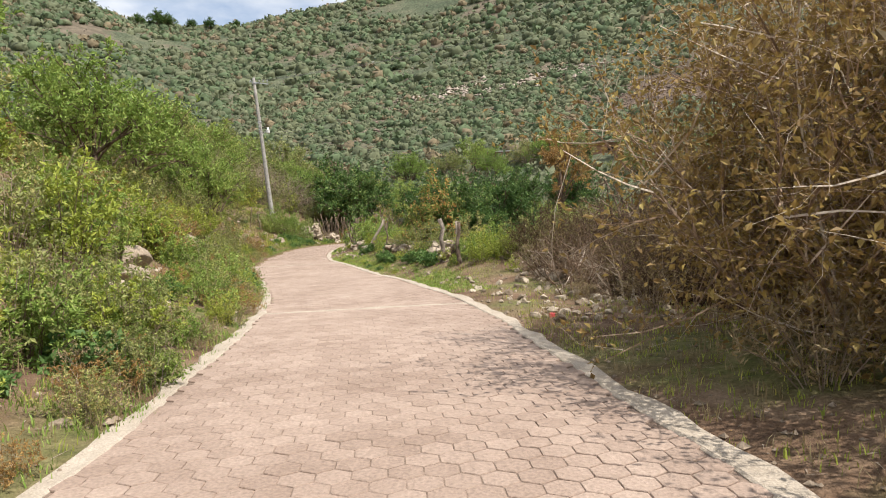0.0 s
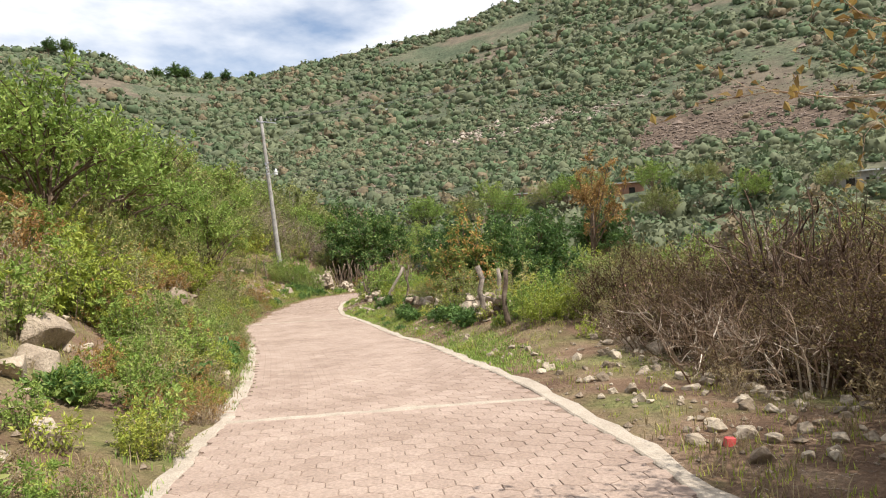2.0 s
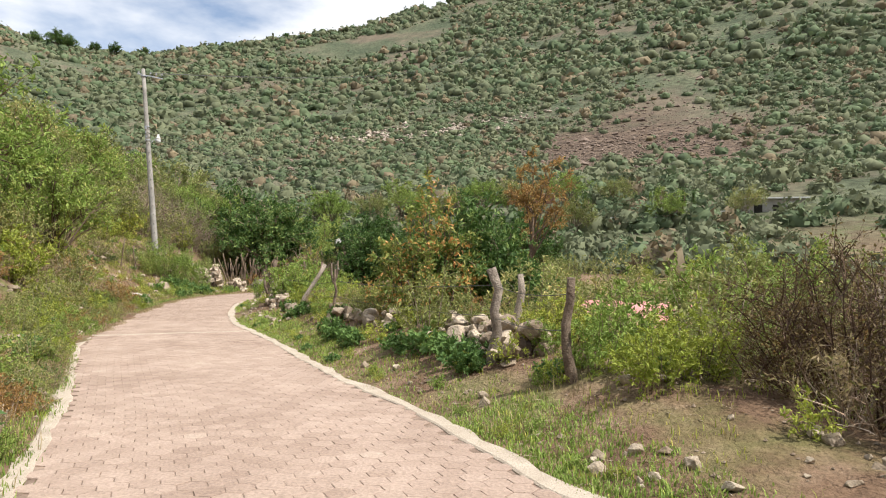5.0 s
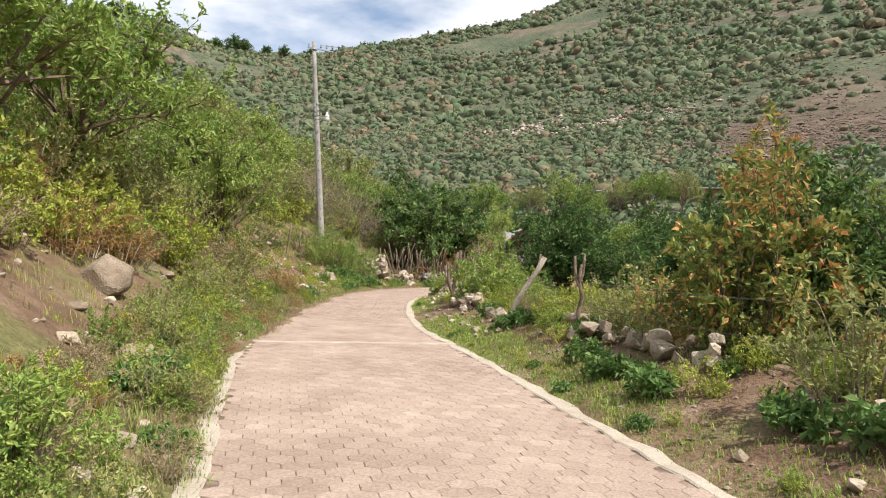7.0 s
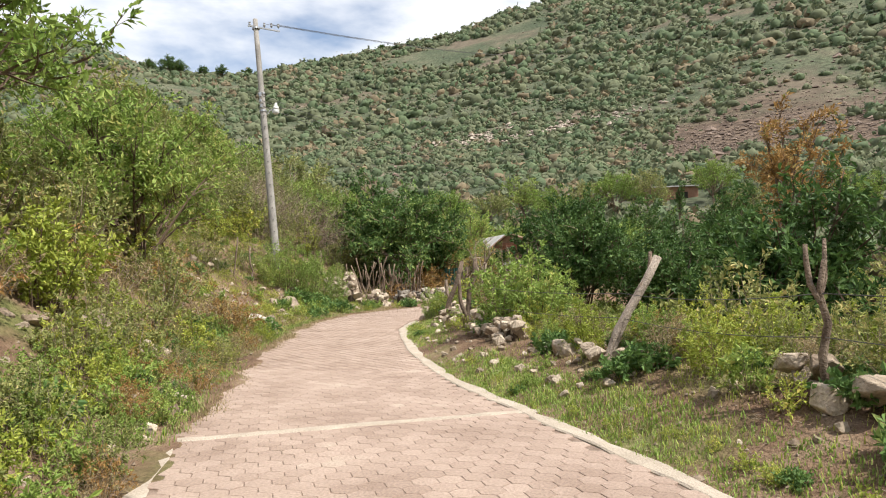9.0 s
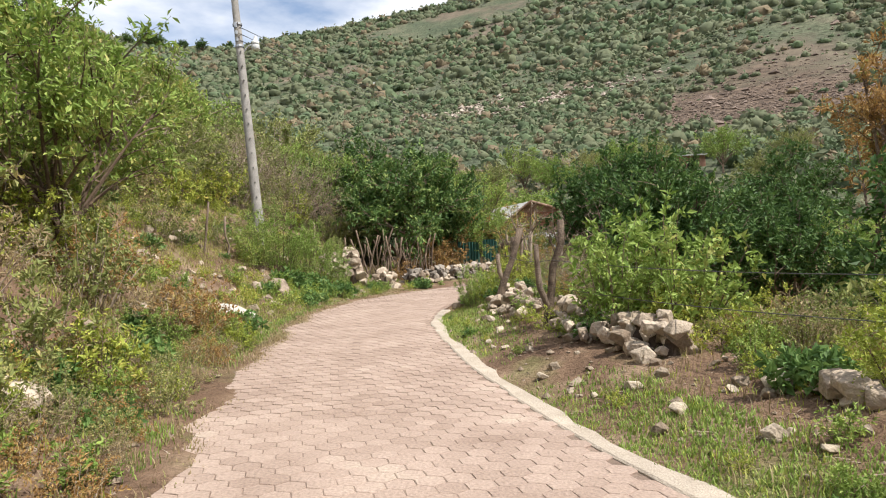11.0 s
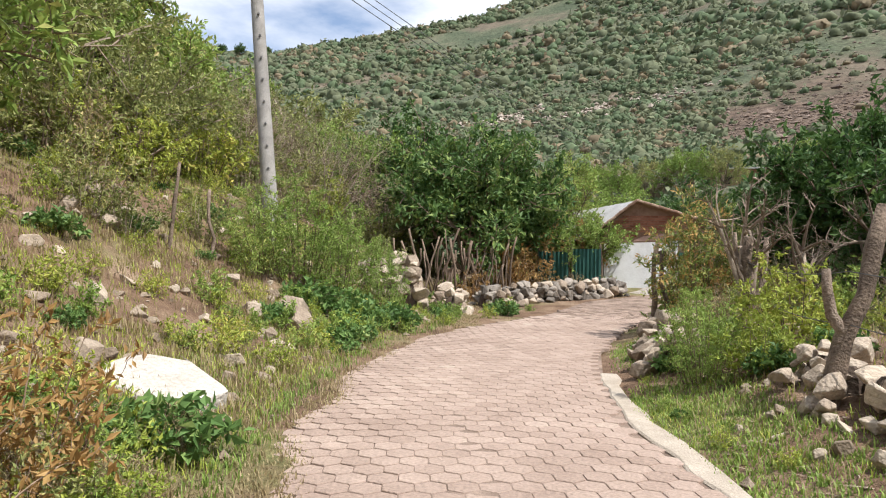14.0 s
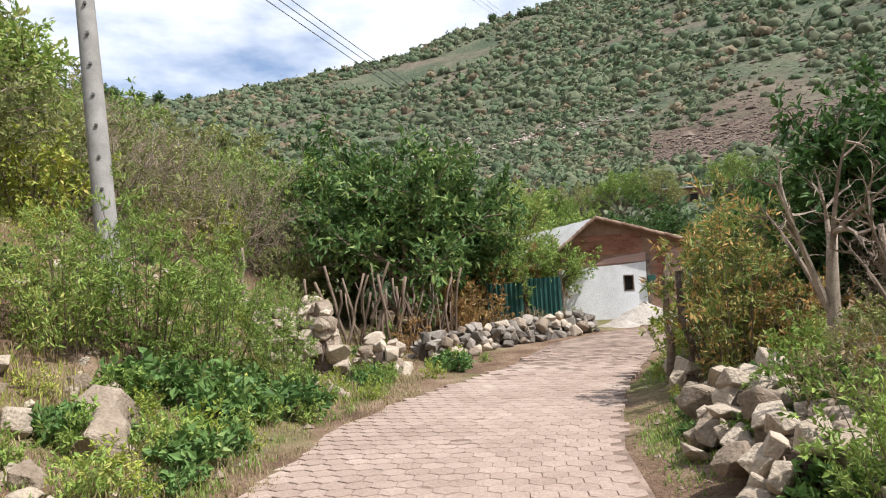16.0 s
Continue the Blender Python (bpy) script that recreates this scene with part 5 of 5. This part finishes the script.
def sheet_fence():
    ob = tagged(new("sheet_fence"), "patched teal sheet-metal fence on rough posts beside the hut", "fence")
    for x0, x1, top in ((-4.95, -4.05, 1.82), (-3.92, -3.1, 1.9)):
        b = Build()
        n = 24
        for i in range(n + 1):
            x = x0 + (x1 - x0) * i / n
            y = 53.75 - 0.25 * (x + 4) + 0.018 * math.sin(i * 1.9)
            b.v += [(x, y, 0.55), (x, y, top), (x, y + 0.012, top), (x, y + 0.012, 0.55)]
            if i:
                o = 4 * i
                b.f += [(o - 4, o, o + 1, o - 3), (o - 3, o + 1, o + 2, o - 2), (o - 2, o + 2, o + 3, o - 1)]
                b.m += [0] * 3
        part("sheet", b, M_TEAL, ob, "teal painted corrugated sheet")
    for x in (-4.95, -4.05, -3.95, -3.1):
        b = Build()
        y = 53.82 - 0.25 * (x + 4)
        b.tube([Vector((x, y, 0.4)), Vector((x + 0.02, y, 1.4)), Vector((x - 0.02, y, 2.05))], [0.045, 0.04, 0.035], 7)
        part("fence_post", b, M_DARKPOST, ob)


sheet_fence()


def heap(x, y, r, h, material, label, seed):
    g = random.Random(seed)
    b = Build()
    n, m = 18, 7
    for i in range(m):
        t = i / (m - 1)
        for k in range(n):
            a = 2 * math.pi * k / n
            rr = r * (1 - t) * (1 + 0.2 * math.sin(3 * a + seed) + g.uniform(-0.07, 0.07)) + 0.01
            px, py = x + math.cos(a) * rr * 1.3, y + math.sin(a) * rr
            b.v.append((px, py, land1(px, py) - 0.05 + h * (t ** 0.8) * (1 + g.uniform(-0.06, 0.06))))
        if i:
            for k in range(n):
                o = (i - 1) * n
                b.f.append((o + k, o + (k + 1) % n, o + n + (k + 1) % n, o + n + k))
                b.m.append(0)
    return tagged(new("rubble_mound", b.mesh("rubble_mound", material)), label, "mound", "building rubble")


M_GRAVEL = mat("pale_gravel", (0.27, 0.23, 0.19), (0.47, 0.42, 0.36), scale=9, bump=1.0, fine=25, spread=0.9)
heap(-1.0, 53.9, 0.75, 0.55, M_GRAVEL, "heap of pale gravel against the hut wall", 3)
heap(-1.7, 53.3, 0.5, 0.2, M_GRAVEL, "low spill of pale gravel before the hut", 6)


# ---- far houses and huts ----
def far_house(x, y, w, d, h, pitch, roofm, wallm, turn, label, windows=2):
    ob = tagged(new("house"), label, "house", "distant houses")
    z = min(land1(x + a, y + b) for a in (-w / 2, w / 2) for b in (-d / 2, d / 2)) - 0.3
    ob.matrix_basis = pose(x, y, z, 0, 0, turn)
    H = h + 0.6
    b = Build()
    b.box((-w / 2, -d / 2, 0), (w / 2, d / 2, H))
    part("wall", b, wallm, ob)
    b = Build()
    prism(b, [(-w / 2 - 0.4, -d / 2 - 0.5, H - 0.02), (-w / 2 - 0.4, d / 2 + 0.5, H + pitch), (-w / 2 - 0.4, d / 2 + 0.5, H + pitch + 0.12), (-w / 2 - 0.4, -d / 2 - 0.5, H + 0.12)], (w + 0.8, 0, 0))
    part("roof", b, roofm, ob)
    for i in range(windows):
        cx = -w / 2 + w * (i + 0.5) / windows
        b = Build()
        b.box((cx - 0.45, -d / 2 - 0.03, H - 1.7), (cx + 0.45, -d / 2 - 0.004, H - 0.7))
        part("window", b, M_DARKIN, ob)


M_BRICKFAR = mat("far_brick", (0.30, 0.15, 0.10), (0.40, 0.23, 0.16), scale=1.5, bump=0.2)
M_GREYWALL = mat("grey_render", (0.30, 0.28, 0.26), (0.42, 0.40, 0.37), scale=1.0, bump=0.2)
M_PINK = mat("faded_pink_tin", (0.42, 0.16, 0.14), (0.60, 0.30, 0.27), rough=0.6, scale=1.2, bump=0.1, spread=0.9)
far_house(3.5, 121, 13, 5, 1.7, 0.5, M_TIN, M_BRICKFAR, 4, "far brick house with a long pale tin roof", 4)
far_house(18.5, 117, 7, 5, 1.8, 0.5, M_TIN, M_BRICKFAR, -6, "far brick house with a short pale tin roof", 2)
far_house(25.5, 92, 7, 5, 1.3, 0.5, M_TIN, M_GREYWALL, -10, "far grey house with a bleached flat roof", 3)
far_house(33.5, 91, 6, 5, 1.3, 0.5, M_TIN, M_GREYWALL, -12, "far grey house with a bleached flat roof", 2)
far_house(43.5, 92, 6, 5, 1.5, 0.5, M_WHITE, M_GREYWALL, -16, "far whitewashed house with a pale roof", 3)
far_house(9.8, 35.2, 3.4, 2.6, 2.0, 0.7, M_PINK, M_GREYWALL, -20, "low shed with a faded pink tin roof", 1)
far_house(11.8, 25.4, 2.4, 1.6, 1.0, 0.5, M_PINK, M_GREYWALL, -15, "small shed with a faded pink tin roof", 1)
far_house(-62, 318, 9, 6, 3.0, 0.8, M_TEAL, M_WHITE, 12, "far hut with a green roof on the skyline", 2)

# litter and the red scrap on the shoulder
_b = Build()
prism(_b, [(-0.07, -0.05, 0), (0.06, -0.06, 0), (0.08, 0.03, 0), (0.0, 0.07, 0), (-0.06, 0.04, 0)], (0.02, 0.01, 0.12))
M_REDP = mat("red_plastic", (0.45, 0.05, 0.05), (0.6, 0.12, 0.11), rough=0.45, bump=0.2)
_o = tagged(new("plastic_scrap", _b.mesh("plastic_scrap", M_REDP)), "crumpled red plastic scrap on dry soil", "litter")
_o.matrix_basis = pose(6.1, 12.5, land1(6.1, 12.5) - 0.01, 4, 3, 20) @ Matrix.Scale(0.5, 4)


# ---- grass, litter, pebbles ----
def tufts(name, xs, ys, blades, height, width, material, label, seed, fallen=False):
    g = np.random.default_rng(seed)
    n = len(xs) * blades
    x = np.repeat(xs, blades) + g.normal(0, 0.05 if not fallen else 0.12, n)
    y = np.repeat(ys, blades) + g.normal(0, 0.05 if not fallen else 0.12, n)
    z = land(x, y) - 0.01
    a = g.uniform(0, 2 * np.pi, n)
    h = height * g.uniform(0.45, 1.25, n)
    lean = h * (g.uniform(0.1, 0.75, n) if not fallen else g.uniform(1.5, 4.0, n))
    if fallen:
        h = h * 0.25
    w = width * g.uniform(0.7, 1.3, n)
    base = np.stack([x, y, z], 1)
    side = np.stack([-np.sin(a), np.cos(a), 0 * a], 1) * w[:, None]
    mid = base + np.stack([np.cos(a) * lean * 0.35, np.sin(a) * lean * 0.35, h * 0.62], 1)
    tip = base + np.stack([np.cos(a) * lean, np.sin(a) * lean, h], 1)
    v = np.stack([base - side, base + side, mid + side * 0.7, mid - side * 0.7, tip], 1).reshape(-1, 3)
    i = np.arange(n)[:, None] * 5
    f = np.concatenate([i + [0, 1, 2], i + [0, 2, 3], i + [3, 2, 4]], 0)
    me = bpy.data.meshes.new(name)
    me.from_pydata(v.tolist(), [], f.tolist())
    me.materials.append(material)
    return tagged(new(name, me), label, "grass", kind="stuff")


def ground_cover():
    g = np.random.default_rng(8)

    def band(n, y0, y1, s0, s1, side):
        y = g.uniform(y0, y1, n)
        s = s0 + (s1 - s0) * g.uniform(0, 1, n) ** 1.2
        x = np.interp(y, RY, RX) + s if side > 0 else np.interp(y, BY, BX) - s
        ok = (waves(x, y, 0.8, 3.0) + waves(x, y, 2.3, 1.0) + g.uniform(-0.6, 0.6, n)) > -0.15
        return x[ok], y[ok]

    tufts("grass", *band(3600, 4, 49, 0.22, 2.6, 1), 8, 0.065, 0.004, M_LIME, "short green grass along the path edge", 1)
    tufts("grass", *band(8500, 16, 47, 0.2, 1.0, 1), 9, 0.05, 0.006, M_GREEN, "short green grass hugging the kerb", 11)
    tufts("dry_grass", *band(2400, 4, 49, 0.3, 4.0, 1), 7, 0.11, 0.004, M_STRAW, "dry straw-coloured grass on the verge", 2)
    tufts("grass", *band(2600, 4, 50, 0.2, 3.4, -1), 8, 0.10, 0.004, M_LIME, "green grass between the bank shrubs", 3)
    tufts("dry_grass", *band(3800, 4, 54, 0.12, 6.0, -1), 7, 0.15, 0.004, M_STRAW, "dry straw-coloured grass on the bank", 4)
    tufts("grass", *band(6000, 6, 50, 0.05, 1.3, -1), 8, 0.075, 0.005, M_GREEN, "low green grass at the foot of the bank", 14)
    tufts("dry_grass", *band(6500, 22, 50, -0.35, 0.9, -1), 7, 0.045, 0.005, M_STRAW, "dry trampled grass creeping over the pavers", 15)
    tufts("dry_grass", *band(7000, 34, 52, 0.3, 7.0, -1), 8, 0.13, 0.005, M_STRAW, "dry bleached grass over the stony slope", 16)
    tufts("grass", *band(5000, 34, 52, 0.3, 6.0, -1), 8, 0.09, 0.005, M_LIME, "sparse green grass over the stony slope", 17)
    tufts("fallen_stalks", *band(3200, 4, 50, 0.2, 3.2, 1), 4, 0.05, 0.006, M_DRYTWIG, "fallen dry stalks littering the verge", 5, True)
    tufts("fallen_stalks", *band(3600, 4, 52, 0.15, 5.0, -1), 4, 0.06, 0.006, M_DRYTWIG, "fallen dry stalks littering the bank", 6, True)
    tufts("leaf_litter", *band(2600, 4, 50, 0.25, 3.0, 1), 3, 0.016, 0.011, M_RUST, "withered brown leaves strewn over the verge", 12, True)
    tufts("leaf_litter", *band(2600, 4, 52, 0.2, 4.0, -1), 3, 0.016, 0.011, M_STRAW, "withered pale leaves strewn over the bank", 13, True)
    # pebbles
    b = Build()
    r = random.Random(12)
    for i in range(3600):
        y = r.uniform(4, 54)
        x = edge_r(min(y, 49)) + 0.2 + r.random() ** 1.5 * 3.2 if r.random() < 0.5 else float(np.interp(y, BY, BX)) - 0.1 - r.random() ** 1.4 * 5
        s = r.uniform(0.008, 0.03) * (2.2 if r.random() < 0.12 else 1)
        c = Vector((x, y, land1(x, y) + s * 0.25))
        o = len(b.v)
        for d in ((1, 0, 0), (-0.9, 0.2, 0), (0.1, 0.8, 0.1), (0, -0.9, 0), (0.1, 0.1, 0.7), (0, 0, -0.6)):
            b.v.append(tuple(c + Vector(d) * s * r.uniform(0.7, 1.3)))
        b.f += [(o + p, o + q, o + 4) for p, q in ((0, 2), (2, 1), (1, 3), (3, 0))] + [(o + q, o + p, o + 5) for p, q in ((0, 2), (2, 1), (1, 3), (3, 0))]
        b.m += [0] * 8
    tagged(new("pebbles", b.mesh("pebbles", M_ROCK)), "small pale pebbles strewn over the soil", "pebbles", kind="stuff")


ground_cover()


def rubble(name, count, cx, cy, rx, ry, lo, hi, material, label, seed):
    """Broken rock lying over a hillside, as one mesh."""
    b = Build()
    r = random.Random(seed)
    for i in range(count):
        x, y = cx + r.gauss(0, rx), cy + r.gauss(0, ry)
        if y < 115:
            continue
        s = r.uniform(lo, hi) * (1.8 if r.random() < 0.1 else 1)
        c = Vector((x, y, land1(x, y) + s * 0.15))
        o = len(b.v)
        for d in ((1.2, 0, 0), (-1.1, 0.2, 0), (0.1, 0.9, 0.1), (0, -1.0, 0), (0.1, 0.1, 0.7), (0, 0, -0.8)):
            b.v.append(tuple(c + Vector(d) * s * r.uniform(0.6, 1.35)))
        b.f += [(o + p, o + q, o + 4) for p, q in ((0, 2), (2, 1), (1, 3), (3, 0))] + [(o + q, o + p, o + 5) for p, q in ((0, 2), (2, 1), (1, 3), (3, 0))]
        b.m += [0] * 8
    tagged(new(name, b.mesh(name, material)), label, "rubble", kind="stuff")


M_RUBBLE = mat("brown_rubble", (0.09, 0.065, 0.05), (0.22, 0.165, 0.13), scale=0.4, bump=0.5, fine=3, island=0.9, spread=1.0)
rubble("rubble", 3600, 48, 168, 18, 17, 0.08, 0.40, M_RUBBLE, "brown broken rock covering a bare slope", 41)
rubble("rubble", 1500, 5, 240, 85, 70, 0.25, 0.8, M_RUBBLE, "brown rock outcrops scattered over the hill", 42)
M_PALERUBBLE = mat("pale_rubble", (0.20, 0.16, 0.125), (0.40, 0.34, 0.28), scale=0.4, bump=0.5, fine=3, island=0.9, spread=1.0)
rubble("rubble", 900, 0, 219, 15, 4, 0.2, 0.8, M_PALERUBBLE, "pale broken rock ledge across the hillside", 43)


# ---- hexagonal pavers, last ----
def pavers():
    P = 0.178
    side = P / math.sqrt(3)
    rowp = 1.5 * side
    # the middle line of the path by its length
    ys = np.arange(-5, 50.5, 0.05)
    cx = (np.interp(ys, LY, LX) + np.interp(ys, RY, RX)) / 2
    cx = np.convolve(np.pad(cx, 30, mode="edge"), np.ones(61) / 61, "valid")
    L = np.concatenate([[0], np.cumsum(np.hypot(np.diff(cx), np.diff(ys)))])
    dx, dy = np.gradient(cx, L), np.gradient(ys, L)

    def shape(b, m):
        o = len(b.v)
        for rad, z in ((side - 0.006, 0.0), (side - 0.0028, -0.004), (side - 0.0028, -0.05)):
            for k in range(6):
                a = math.pi / 6 + k * math.pi / 3
                b.v.append(tuple(m @ Vector((math.cos(a) * rad, math.sin(a) * rad, z))))
        b.f.append(tuple(o + k for k in range(6)))
        for lv in (0, 6):
            b.f += [(o + lv + (k + 1) % 6, o + lv + k, o + lv + 6 + k, o + lv + 6 + (k + 1) % 6) for k in range(6)]
        b.m += [0] * 13

    one = Build()
    shape(one, Matrix())
    one = one.mesh("paver", M_PAVER)
    rest = Build()
    g = random.Random(21)
    singles = 0
    for r in range(int(L[-1] / rowp)):
        v = r * rowp
        x0, y0, ux, uy = (float(np.interp(v, L, q)) for q in (cx, ys, dx, dy))
        ang = math.degrees(math.atan2(-ux, uy))
        for k in range(-15, 16):
            w = (k + 0.5 * (r % 2)) * P
            x, y = x0 + uy * w, y0 - ux * w
            if not edge_l(y) - 0.02 < x < edge_r(y) - 0.02:
                continue
            edge = min(x - edge_l(y), edge_r(y) - x)
            if y > 46 and g.random() < (y - 46) / 4:
                continue
            m = pose(x, y, float(road_z(y)) + g.uniform(-0.0016, 0.0016), g.gauss(0, 0.3), g.gauss(0, 0.3), ang + g.gauss(0, 0.9))
            if 7.4 < y < 11.0 and singles < 300:
                ob = new("paver", one)
                ob.parent = road
                ob.matrix_basis = m
                singles += 1
            else:
                shape(rest, m)
    tagged(part("pavers", rest, M_PAVER, road), kind="stuff")


pavers()
for (x0, y0), (x1, y1) in (((1.95, 13.55), (5.05, 14.45)), ((-4.0, 27.45), (-0.75, 29.1))):
    a, c = Vector((x0, y0, 0)), Vector((x1, y1, 0))
    d = (c - a).normalized()
    n = int((c - a).length / 0.25)
    tagged(strip("concrete_band", [(a.lerp(c, i / n), Vector((-d.y, d.x, 0))) for i in range(n + 1)], 0.13, 0.007, M_KERB, wob=0.012, seed=int(y0)), "pale concrete band set across the pavers", "band", "cross bands", "structure")
